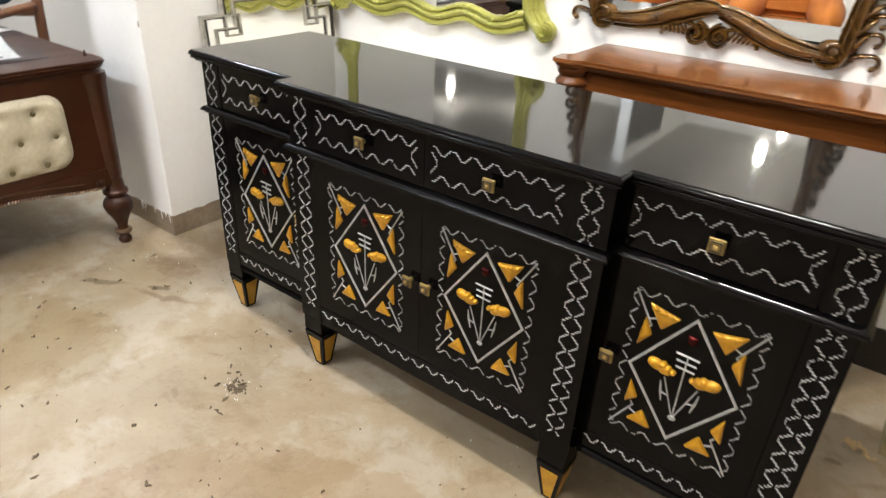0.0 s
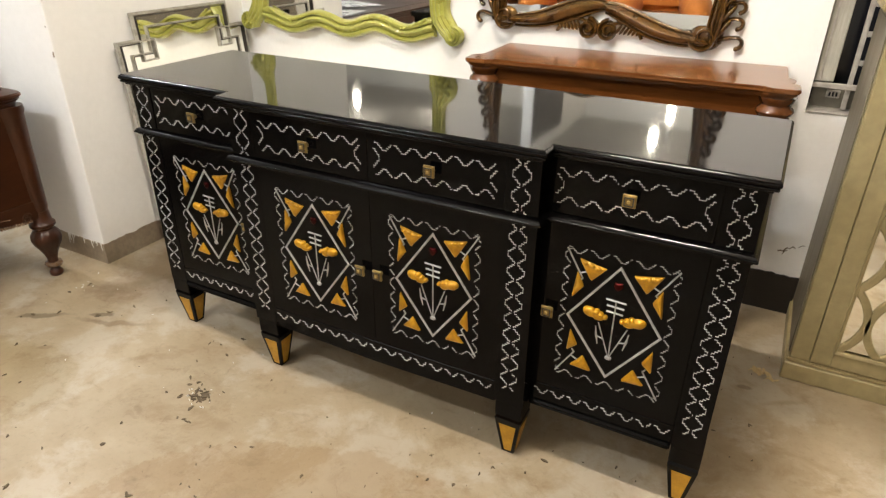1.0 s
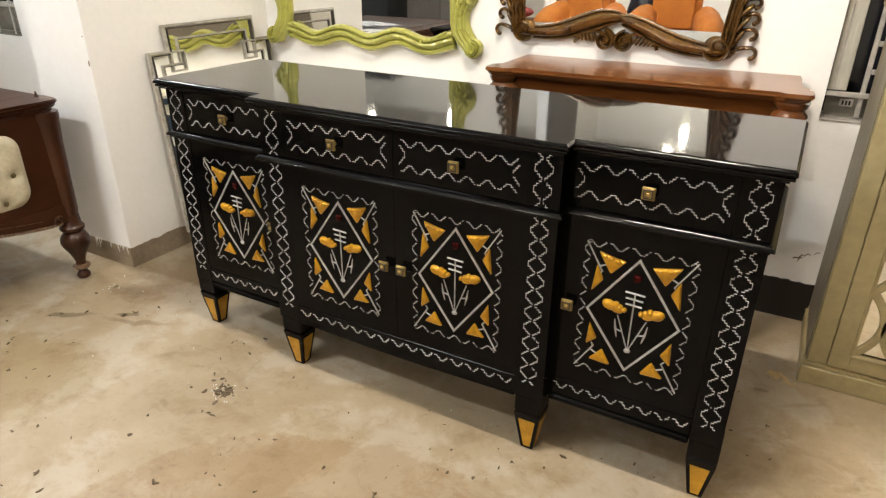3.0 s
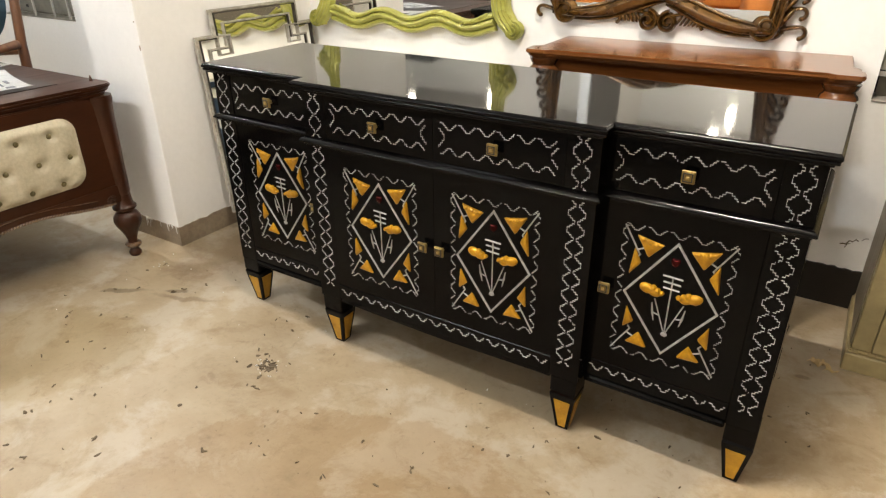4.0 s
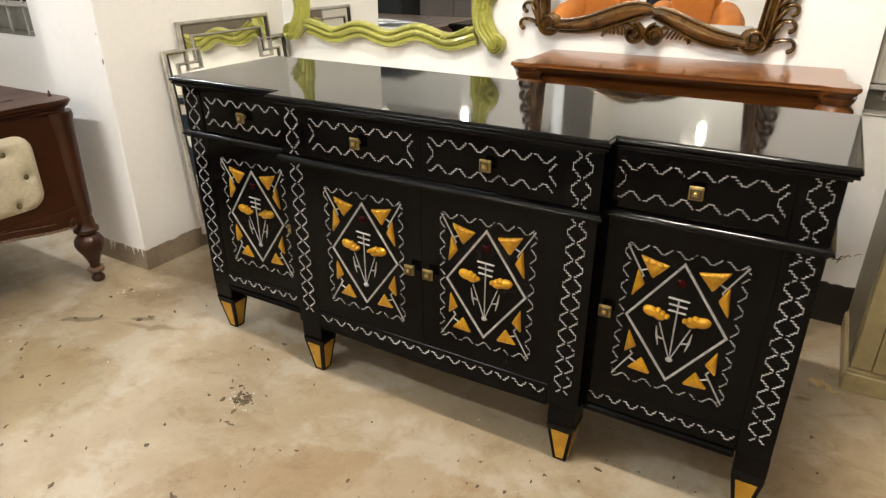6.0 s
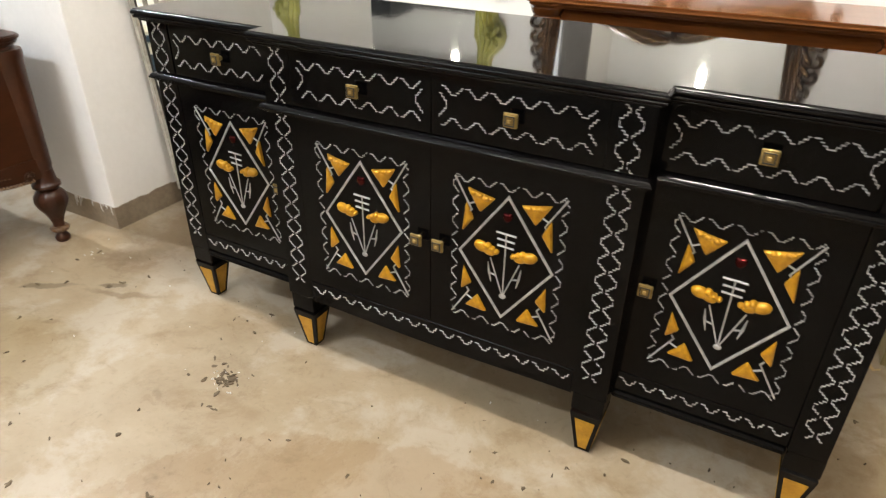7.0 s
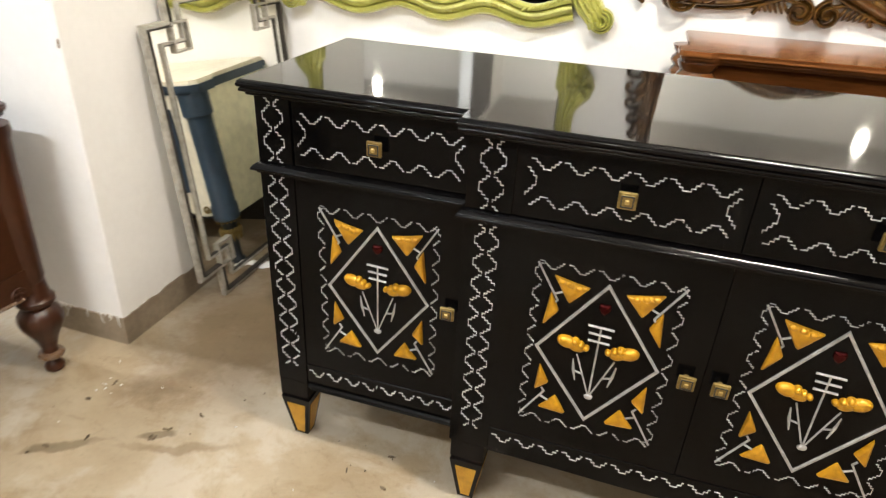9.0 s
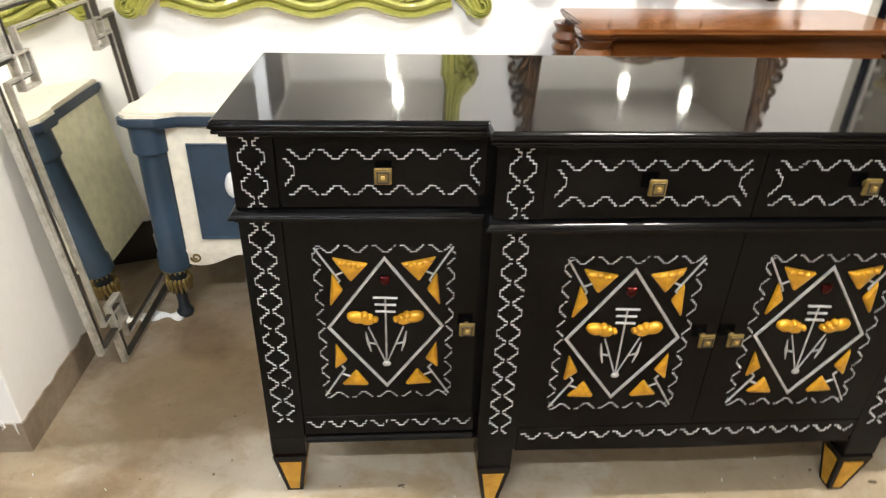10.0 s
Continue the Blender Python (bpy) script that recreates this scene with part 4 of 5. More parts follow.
def brown_mirror():
    cx, y = 0.222, WALL_Y - 0.002
    ob = thing("wall_mirror", "bronzed brown rococo carved wood framed mirror hanging above the console", "mirror")
    ob.matrix_basis = Matrix.Translation((cx + 0.002, 0, 0.961)) @ Matrix.Rotation(radians(1.5), 4, "Y") @ Matrix.Translation((-cx, 0, -0.97))
    zt, hx = 2.05, 0.382
    low = lambda x: 0.966 + 0.080 * math.exp(-((x - cx) / 0.17) ** 2)
    bm = bmesh.new()
    xs = np.linspace(cx - hx + 0.01, cx + hx - 0.01, 40)
    outline = [(x, low(x)) for x in xs] + [(cx + hx, zt), (cx - hx, zt)]
    part("mirror_glass", prism(bm, outline, y - 0.016, y - 0.006), MIRROR, ob)
    prof = [(-0.027, 0), (-0.028, 0.012), (-0.025, 0.019), (-0.021, 0.019), (-0.019, 0.013), (-0.014, 0.026), (-0.006, 0.034), (0.004, 0.036), (0.012, 0.029), (0.018, 0.014), (0.021, 0.020), (0.025, 0.019), (0.028, 0.010), (0.027, 0)]
    half = np.linspace(cx - 0.37, cx + 0.03, 36)
    part("lower_rail", sweep(bmesh.new(), [(x, low(x) + 0.004) for x in half], prof, y - 0.004, [0.85 + 0.55 * math.sin(math.pi * u ** 1.6) - 0.45 * u ** 8 for u in np.linspace(0, 1, 36)]), BRONZE, ob, "swelling bronzed rail", True)
    half = np.linspace(cx + 0.02, cx + 0.37, 36)
    part("lower_rail", sweep(bmesh.new(), [(x, low(x) - 0.002) for x in half], prof, y - 0.007, [0.75 + 0.5 * math.sin(math.pi * u ** 0.8) for u in np.linspace(0, 1, 36)]), BRONZE, ob, "swelling bronzed rail", True)
    xs = np.linspace(cx - hx, cx + hx, 40)
    part("upper_rail", sweep(bmesh.new(), [(x, zt - low(x) + 0.97) for x in xs], prof, y - 0.004), BRONZE, ob, smooth=True)

    def curl(bm, x, z, s, ln, rise, r):
        """Acanthus tip that runs out and hooks down into a small ball."""
        pts, wd = [], []
        for u in np.linspace(0, 1, 9):
            pts.append((x + s * ln * (1 - (1 - u) ** 1.4), z + rise * math.sin(u * math.pi * 0.62)))
            wd.append(1.15 - 0.35 * u)
        ex, ez = pts[-1]
        rr = 0.24 * ln
        for a in np.linspace(1.25, -1.35, 8)[1:]:
            pts.append((ex + s * rr * (math.cos(a) - math.cos(1.25)), ez + rr * (math.sin(a) - math.sin(1.25))))
            wd.append(0.8 + 0.1 * (1.25 - a))
        sweep(bm, pts, round_profile(r * 2, r * 1.6, 6), y - 0.012, wd)
        return dome(bm, oval(pts[-1][0], pts[-1][1], r * 1.15, r * 1.15, 0, 10), y - 0.012, r * 1.8)

    for s in (-1, 1):
        slim = lambda z: 0.50 + 0.62 / (1 + math.exp((z - 1.20) / 0.045))
        zs = np.linspace(0.965, zt, 44)
        pts = [(cx + s * (hx + 0.004 + 0.012 * math.sin((z - 0.96) * 7)), z) for z in zs]
        part("stile", sweep(bmesh.new(), pts, prof, y - 0.004, [slim(z) for z in zs]), BRONZE, ob, smooth=True)
        for k in range(24):
            z = 1.0 + k * 0.043
            g = slim(z)
            x = cx + s * (hx + 0.008 + 0.012 * math.sin((z - 0.96) * 7))
            lean = 60 - 6 * (k % 3)
            leaf = dome(bmesh.new(), oval(x + s * 0.019 * g, z + 0.012, 0.037 * g, 0.0105 * g, lean if s > 0 else 180 - lean, 14, 0.3), y - 0.018, 0.022)
            dome(leaf, oval(x + s * 0.006 * g, z, 0.042, 0.0065, 80 if s > 0 else 100, 12), y - 0.030 * g, 0.014)
            dome(leaf, oval(x - s * 0.010 * g, z + 0.01, 0.030, 0.005, 92 if s > 0 else 88, 10), y - 0.034 * g, 0.012)
            part("acanthus", leaf, BRONZE, ob, "carved acanthus leaf", True)
        for z, ln in ((0.972, 0.074), (1.030, 0.066), (1.080, 0.064), (1.128, 0.060), (1.175, 0.050), (1.225, 0.042), (1.29, 0.034)):
            part("leaf_tip", curl(bmesh.new(), cx + s * (hx + 0.012), z, s, ln, 0.016, 0.0075), BRONZE, ob, "curling leaf tip", True)
        corner = bmesh.new()
        sweep(corner, spiral(cx + s * (hx - 0.022), 0.980, 0.046, 0.012, 200 if s > 0 else -20, s * 1.15, 26), round_profile(0.013, 0.014, 5), y - 0.034)
        dome(corner, oval(cx + s * (hx - 0.02), 0.978, 0.054, 0.040, -s * 20, 16), y - 0.004, 0.026)
        part("corner_scroll", corner, BRONZE, ob, "corner scroll", True)
        sc = bmesh.new()
        sweep(sc, spiral(cx + s * 0.037, 0.968, 0.038, 0.006, 90, s * 1.7, 34), round_profile(0.014, 0.017, 5), y - 0.024)
        dome(sc, oval(cx + s * 0.030, 0.973, 0.031, 0.030, 0, 14), y - 0.004, 0.02)
        for k in range(6):
            x = cx + s * (0.072 + 0.014 * k)
            dome(sc, oval(x, 0.974 - 0.001 * k, 0.021 - 0.0015 * k, 0.0055, 60 if s > 0 else 120, 8), y - 0.014, 0.013)
        sweep(sc, [(cx + s * (0.03 + 0.125 * u), 0.985 + 0.012 * math.sin(u * 3.0) - 0.038 * (max(0, u - 0.6) / 0.4) ** 2) for u in np.linspace(0, 1, 14)], round_profile(0.013, 0.014, 5), y - 0.008)
        part("pendant_scroll", sc, BRONZE, ob, "small scroll below the rail", True)
    return ob


brown_mirror()


def fret_mirror():
    """Floor mirror that leans on the pillar and faces along +x. Built facing -y, then turned."""
    ob = thing("floor_mirror", "tall antique silver mirror with stepped Greek-key corners leaning on the pillar", "mirror")
    lean = math.degrees(math.atan2(0.084, 0.97))
    ob.matrix_basis = Matrix.Translation((-1.404, 0.448, 0.002)) @ Matrix.Rotation(radians(90), 4, "Z") @ Matrix.Rotation(radians(-lean), 4, "X")
    W, Hh, sx, sz = 0.69, 0.965, 0.095, 0.10

    def ring(d):
        a, b = d, W - d
        lo, hi = d, Hh - d
        return [(sx + a, lo), (W - sx - d, lo), (W - sx - d, sz + d), (b, sz + d), (b, Hh - sz - d), (W - sx - d, Hh - sz - d), (W - sx - d, hi), (sx + d, hi), (sx + d, Hh - sz - d), (a, Hh - sz - d), (a, sz + d), (sx + d, sz + d)]

    part("mirror_glass", prism(bmesh.new(), ring(0.004), -0.012, 0.0), OLD_MIRROR, ob)
    part("outer_frame", sweep(bmesh.new(), ring(0.004), [(-0.004, 0), (-0.004, 0.009), (-0.002, 0.011), (0.002, 0.011), (0.004, 0.009), (0.004, 0)], -0.008, closed=True), LEAF_SILVER, ob)
    part("edge_band", sweep(bmesh.new(), ring(-0.002), [(-0.002, -0.006), (-0.002, 0.009), (0.002, 0.009), (0.002, -0.006)], -0.006, closed=True), LEAF_SILVER, ob, "plain silver edge band")
    part("edge_line", sweep(bmesh.new(), ring(0.0125), [(-0.0015, 0), (-0.0015, 0.010), (0.0015, 0.010), (0.0015, 0)], -0.012, closed=True), DARK_EDGE, ob, "dark inner line")
    inner = sweep(bmesh.new(), ring(0.054), [(-0.004, 0), (-0.003, 0.008), (0.003, 0.008), (0.004, 0)], -0.012, closed=True)
    part("inner_frame", inner, LEAF_SILVER, ob)
    part("edge_line", sweep(bmesh.new(), ring(0.0595), [(-0.0013, 0), (-0.0013, 0.006), (0.0013, 0.006), (0.0013, 0)], -0.012, closed=True), DARK_EDGE, ob, "dark inner line")
    for x in (sx, W - sx):
        for z in (sz, Hh - sz):
            ix, iz = (1 if x < W / 2 else -1), (1 if z < Hh / 2 else -1)
            a, b = x + ix * 0.008, x + ix * 0.075
            c, d = z + iz * 0.005, z + iz * 0.082
            bm = sweep(bmesh.new(), [(a, c), (b, c), (b, d), (a, d)], [(-0.0036, 0), (-0.003, 0.010), (0.003, 0.010), (0.0036, 0)], -0.0125, closed=True)
            part("key_square", bm, LEAF_SILVER, ob, "square Greek-key corner")
    return ob


fret_mirror()


# ---- blue and ivory side cabinet in the corner ----
def side_cabinet():
    ob = thing("side_cabinet", "ivory cabinet with slate-blue columns and white top beside the pillar", "cabinet")
    x0, x1, y0, y1, zt = -1.352, -0.40, 0.722, 1.165, 0.672
    plan = [(x0 + 0.02, y1), (x0 + 0.02, y0 + 0.12), (x0, y0 + 0.10), (x0, y0 + 0.02), (x0 + 0.02, y0), (x0 + 0.10, y0), (x0 + 0.15, y0 + 0.025), (x1 - 0.15, y0 + 0.025), (x1 - 0.1, y0), (x1, y0), (x1, y1)]

    def inset(d):
        return [(x + d if x < -0.9 else x - d, y + d if y < 1.0 else y) for x, y in plan]

    bm = slab(bmesh.new(), inset(0.006), zt - 0.014, zt)
    bmesh.ops.bevel(bm, geom=[e for e in bm.edges if e.verts[0].co.z > zt - 0.001 and e.verts[1].co.z > zt - 0.001], offset=0.005, segments=2, affect="EDGES", clamp_overlap=True)
    part("top", bm, IVORY, ob, "white painted top")
    bm = slab(bmesh.new(), inset(0.0), zt - 0.034, zt - 0.0145)
    slab(bm, inset(0.01), zt - 0.044, zt - 0.0342)
    part("top_edge", bm, BLUE, ob, "slate-blue moulded edge")
    bm = boxed(x0 + 0.05, x1 - 0.05, y0 + 0.055, y1, 0.215, zt - 0.045)
    part("body", bm, IVORY, ob)
    part("side_panel", boxed(x0 + 0.040, x0 + 0.0495, y0 + 0.10, y1 - 0.002, 0.18, zt - 0.046), IVORY_SIDE_LIT, ob, "plain side panel, made paler for light thrown by the mirror")
    door = part("door", boxed(x0 + 0.105, x1 - 0.11, y0 + 0.045, y0 + 0.0545, 0.225, zt - 0.05, 0.002), IVORY, ob)
    pan = part("panel", boxed(x0 + 0.165, x1 - 0.17, y0 + 0.040, y0 + 0.0448, 0.285, zt - 0.10, 0.002), BLUE, door, "slate-blue door panel")
    bm = bmesh.new()
    a, b, c, d = x0 + 0.165, x1 - 0.17, 0.285, zt - 0.10
    sweep(bm, [(a, c), (b, c), (b, d), (a, d)], [(-0.006, 0), (-0.004, 0.006), (0.004, 0.004), (0.006, 0)], y0 + 0.042, closed=True)
    part("panel_moulding", bm, BLUE, door, "blue panel moulding")
    part("knob", dome(bmesh.new(), oval(x0 + 0.275, 0.455, 0.024, 0.040, 0, 14), y0 + 0.040, 0.02), PLASTIC, door, "white porcelain knob", True)
    for x in (x0 + 0.062, x1 - 0.062):
        for y in (y0 + 0.056,):
            col = part("column", lathe(bmesh.new(), [(0.040, 0.175), (0.047, 0.182), (0.047, 0.228), (0.042, 0.236), (0.040, 0.54), (0.044, 0.55), (0.050, 0.555), (0.050, zt - 0.045)], x, y, 22), BLUE, ob, "slate-blue column", True)
            part("foot", lathe(bmesh.new(), [(0.021, 0), (0.026, 0.010), (0.026, 0.018), (0.018, 0.028), (0.0165, 0.05), (0.019, 0.10), (0.022, 0.135), (0.034, 0.1745)], x, y, 18), BLUE_GREY, ob, "dark turned foot", True)
            for k in range(16):
                t = 2 * math.pi * k / 16
                at = Matrix.Translation((x + 0.034 * math.cos(t), y + 0.034 * math.sin(t), 0))
                if k == 0 and x < -1:
                    gad = part("gadroon", lathe(bmesh.new(), [(0.002, 0.097), (0.0065, 0.118), (0.008, 0.130), (0.006, 0.142), (0.002, 0.146)], 0, 0, 6), BRASS, ob, "gilt gadroon", True)
                    gad.matrix_basis = at
                else:
                    again(gad, ob, at)
            for k in range(18):
                t = 2 * math.pi * k / 18
                at = Matrix.Translation((x + 0.041 * math.cos(t), y + 0.041 * math.sin(t), 0))
                if k == 0 and x < -1:
                    bead = part("bead", lathe(bmesh.new(), [(0.001, 0.168), (0.004, 0.1725), (0.001, 0.177)], 0, 0, 6), BRASS, ob, "small gilt bead", True)
                    bead.matrix_basis = at
                else:
                    again(bead, ob, at)
    xs = np.linspace(x0 + 0.10, x1 - 0.10, 41)
    lo = [(x, 0.205 + 0.02 * math.cos((x - x0) * 22) * (1 if x < -0.9 else 0.5)) for x in xs]
    part("apron", prism(bmesh.new(), [(xs[0], 0.24)] + lo + [(xs[-1], 0.24)], y0 + 0.046, y0 + 0.0555), IVORY, ob, "scalloped ivory apron")
    bm = sweep(bmesh.new(), spiral(x0 + 0.13, 0.213, 0.016, 0.004, 180, 1.4), round_profile(0.006, 0.006, 4), y0 + 0.046)
    part("apron_scroll", bm, BRASS, ob, "small gilt scroll", True)
    return ob


side_cabinet()


# ---- the desk ----
def tufted(bm, y0, y1, z0, z1, x, r, buttons, puff):
    """Buttoned cushion on an upright plane at x that faces +x."""
    ny, nz = 60, 36
    grid = []
    for j in range(nz + 1):
        row = []
        for i in range(ny + 1):
            u, v = -1 + 2 * i / ny, -1 + 2 * j / nz
            hw, hh = (y1 - y0) / 2, (z1 - z0) / 2
            px, pz = u * hw, v * hh
            ex, ez = max(0, abs(px) - (hw - r)), max(0, abs(pz) - (hh - r))
            d = math.hypot(ex, ez)
            if d > r:
                k = r / d
                px, pz = math.copysign(hw - r + ex * k, px), math.copysign(hh - r + ez * k, pz)
                d = r
            edge = min(1.0, max(0.0, min(hw - abs(px), hh - abs(pz), r - d if ex and ez else 9) / 0.03))
            h = puff * (1 - (1 - edge) ** 2)
            Y, Z = (y0 + y1) / 2 + px, (z0 + z1) / 2 + pz
            for by, bz in buttons:
                q = math.hypot(Y - by, Z - bz)
                h -= 0.75 * puff * math.exp(-(q / 0.018) ** 2) + 0.22 * puff * math.exp(-(q / 0.05) ** 2)
            row.append(bm.verts.new((x + max(0.001, h), Y, Z)))
        grid.append(row)
    for a, b in zip(grid, grid[1:]):
        for i in range(ny):
            bm.faces.new((a[i], a[i + 1], b[i + 1], b[i]))
    return bm


def desk():
    ob = thing("desk", "dark red walnut desk with buttoned cream side panels and turned feet", "desk")
    x0, x1, y0, y1, zt = -2.58, -1.55, -1.55, 0.105, 0.742
    plan = [(x0, y0), (x1 - 0.05, y0), (x1 - 0.012, y0 + 0.014), (x1, y0 + 0.05), (x1, y0 + 0.11), (x1 - 0.014, y0 + 0.15), (x1 - 0.014, y1 - 0.15), (x1, y1 - 0.11), (x1, y1 - 0.05), (x1 - 0.006, y1 - 0.024), (x1 - 0.024, y1 - 0.006), (x1 - 0.05, y1), (x1 - 0.11, y1), (x1 - 0.15, y1 - 0.012), (x0, y1 - 0.012)]
    mx, my = (x0 + x1) / 2, (y0 + y1) / 2
    for name, z0, z1, d in (("top", zt - 0.016, zt, 0.0), ("top_bead", zt - 0.028, zt - 0.0162, 0.006), ("top_cove", zt - 0.045, zt - 0.0282, 0.016)):
        bm = slab(bmesh.new(), [(mx + (x - mx) * (1 - d / 0.5), my + (y - my) * (1 - d / 0.8)) for x, y in plan], z0, z1)
        bmesh.ops.bevel(bm, geom=[e for e in bm.edges if abs(e.verts[0].co.z - e.verts[1].co.z) < 1e-6], offset=0.004, segments=2, affect="EDGES", clamp_overlap=True)
        part(name, bm, WALNUT, ob, smooth=True)
    part("writing_surface", boxed(x0 + 0.06, x1 - 0.15, y0 + 0.15, y1 - 0.14, zt, zt + 0.002), DESK_TOP, ob, "dark inset writing surface")
    bm = boxed(x1 - 0.070, x1 - 0.028, y0 + 0.06, y1 - 0.06, 0.30, zt - 0.046)
    part("side_board", bm, WALNUT, ob)
    part("back_board", boxed(x0 + 0.10, x1 - 0.10, y1 - 0.09, y1 - 0.065, 0.30, zt - 0.046), WALNUT, ob)
    for a, b in ((-0.75, -0.078), (-1.45, -0.80)):
        btn = []
        for z, off in ((0.594, 0.104), (0.500, 0.048), (0.406, 0.098)):
            for k in range(7):
                btn.append((b - off - 0.117 * k, z))
        btn = [q for q in btn if a + 0.02 < q[0] < b - 0.02]
        pan = part("cushion", tufted(bmesh.new(), a, b, 0.378, 0.648, x1 - 0.027, 0.06, btn, 0.024), TUFT, ob, "cream buttoned cushion panel", True)
        for by, bz in btn:
            bm = lathe(bmesh.new(), [(0.001, 0), (0.0105, 0.0), (0.010, 0.004), (0.006, 0.008), (0.001, 0.009)], seg=10)
            bmesh.ops.rotate(bm, verts=bm.verts, matrix=Matrix.Rotation(radians(90), 3, "Y"))
            bmesh.ops.translate(bm, verts=bm.verts, vec=(x1 - 0.024, by, bz))
            part("button", bm, BUTTON, pan, "olive button", True)
    # apron with a roped lower edge
    ys = np.linspace(y1 - 0.07, y0 + 0.07, 60)
    low = lambda y: 0.283 - 0.020 * math.cos((y - y1 + 0.10) / 0.7 * math.pi * 2)
    bm = loft(bmesh.new(), [[(x1 - 0.024, y, low(y)), (x1 - 0.06, y, low(y)), (x1 - 0.06, y, 0.335), (x1 - 0.024, y, 0.335)] for y in ys])
    part("apron", bm, WALNUT, ob)
    rope = bmesh.new()
    for y in np.arange(y0 + 0.11, y1 - 0.10, 0.011):
        lathe(rope, [(0.001, low(y) - 0.006), (0.0055, low(y) - 0.002), (0.0055, low(y) + 0.003), (0.001, low(y) + 0.007)], x1 - 0.024, y, 6)
    part("rope_edge", rope, WORN_EDGE, ob, "carved rope moulding with worn beads", True)
    line = loft(bmesh.new(), [[(x1 - 0.0225, y, low(y) + 0.030), (x1 - 0.0245, y, low(y) + 0.0285), (x1 - 0.0245, y, low(y) + 0.0315)] for y in ys[4:-4]])
    part("apron_bead", line, WORN_EDGE, ob, "thin raised line along the apron")
    for yy, sg in ((y1 - 0.115, 1), (y0 + 0.115, -1)):
        turns = [(u * 9.0, 0.020 * (1 - 0.75 * u)) for u in np.linspace(0, 1, 22)]
        sc = tube(bmesh.new(), [(x1 - 0.023, yy + sg * r * math.cos(a), low(yy) + 0.016 + r * math.sin(a)) for a, r in turns], 0.0042, 0.0026, 6)
        part("apron_scroll", sc, WALNUT, ob, "small carved scroll beside the leg", True)
    for x, y in ((x1 - 0.052, y1 - 0.052), (x1 - 0.052, y0 + 0.052), (x0 + 0.06, y1 - 0.06), (x0 + 0.06, y0 + 0.052)):
        leg = bmesh.new()
        lathe(leg, [(0.033, 0.285), (0.037, 0.30), (0.039, 0.42), (0.044, 0.60), (0.047, 0.66), (0.052, 0.68), (0.050, zt - 0.045)], x, y, 24)
        lathe(leg, [(0.047, 0.222), (0.047, 0.232), (0.038, 0.242), (0.034, 0.285)], x, y, 24)
        lathe(leg, [(0.027, 0.100), (0.037, 0.122), (0.051, 0.146), (0.0570, 0.166), (0.055, 0.184), (0.045, 0.199), (0.036, 0.207), (0.038, 0.214), (0.046, 0.220)], x, y, 36, 12, 0.055)
        lathe(leg, [(0.019, 0), (0.025, 0.006), (0.026, 0.018), (0.020, 0.027), (0.0155, 0.034), (0.017, 0.043), (0.029, 0.0445), (0.020, 0.063), (0.020, 0.078), (0.027, 0.100)], x, y, 20)
        lg = part("leg", leg, WALNUT, ob, "turned leg with a gadrooned bulb foot", True)
        part("foot_ring", lathe(bmesh.new(), [(0.024, 0.043), (0.031, 0.046), (0.034, 0.053), (0.031, 0.060), (0.022, 0.063)], x, y, 28, 14, 0.05), WORN_EDGE, lg, "worn bright ring above the foot", True)
    bm = lathe(bmesh.new(), [(0.007, zt), (0.006, zt + 0.006), (0.003, zt + 0.018), (0.001, zt + 0.022)], x1 - 0.10, y1 - 0.035, 10)
    part("finial", bm, WALNUT, ob, "tiny dark finial", True)
    return ob


desk()


def sheet(bm, cx, cy, w, d, turn, z, curl):
    c, s = math.cos(radians(turn)), math.sin(radians(turn))
    n = 10
    g = [[bm.verts.new((cx + (u * w) * c - (v * d) * s, cy + (u * w) * s + (v * d) * c, z + curl * (abs(u) * 2) ** 3 * (0.5 + v))) for u in np.linspace(-0.5, 0.5, n)] for v in np.linspace(-0.5, 0.5, n)]
    for a, b in zip(g, g[1:]):
        for i in range(n - 1):
            bm.faces.new((a[i], a[i + 1], b[i + 1], b[i]))
    return bm


def newspapers():
    ob = thing("newspaper", "open printed paper sheets lying on the desk", "newspaper")
    for k, (x, y, t) in enumerate(((-1.927, -0.276, -13), (-2.34, -0.17, 12), (-2.05, -0.70, 22))):
        bm = sheet(bmesh.new(), x, y, 0.42, 0.40, t, 0.748 + 0.004 * k, 0.012)
        bmesh.ops.solidify(bm, geom=bm.faces[:], thickness=0.0012)
        page = part("page", bm, PAPER, ob)
        rnd = random.Random(k)
        bm = bmesh.new()
        bars = [(rnd.uniform(-0.14, 0.0), -0.17 + r * 0.036, rnd.uniform(0.05, 0.11), 0.007) for r in range(9)]
        bars += [(0.13, 0.12, 0.035, 0.03), (0.06, 0.085, 0.045, 0.022), (0.085, -0.02, 0.055, 0.05), (-0.02, 0.145, 0.06, 0.012)]
        for a, b, w, h in bars:
            n = max(1, round(w / 0.012))
            for i in range(n):
                p, q = a + w * i / n, a + w * (i + 1) / n
                lift = 0.012 * (abs(p + q) / 0.42) ** 3 * (0.5 + (b + h / 2) / 0.40)
                box(bm, p, q, b, b + h, lift - 0.0012, lift + 0.0010)
        bmesh.ops.rotate(bm, verts=bm.verts, matrix=Matrix.Rotation(radians(t), 3, "Z"))
        bmesh.ops.translate(bm, verts=bm.verts, vec=(x, y, 0.7488 + 0.004 * k))
        part("print", bm, INK, page, "grey printed bars")
    return ob


newspapers()


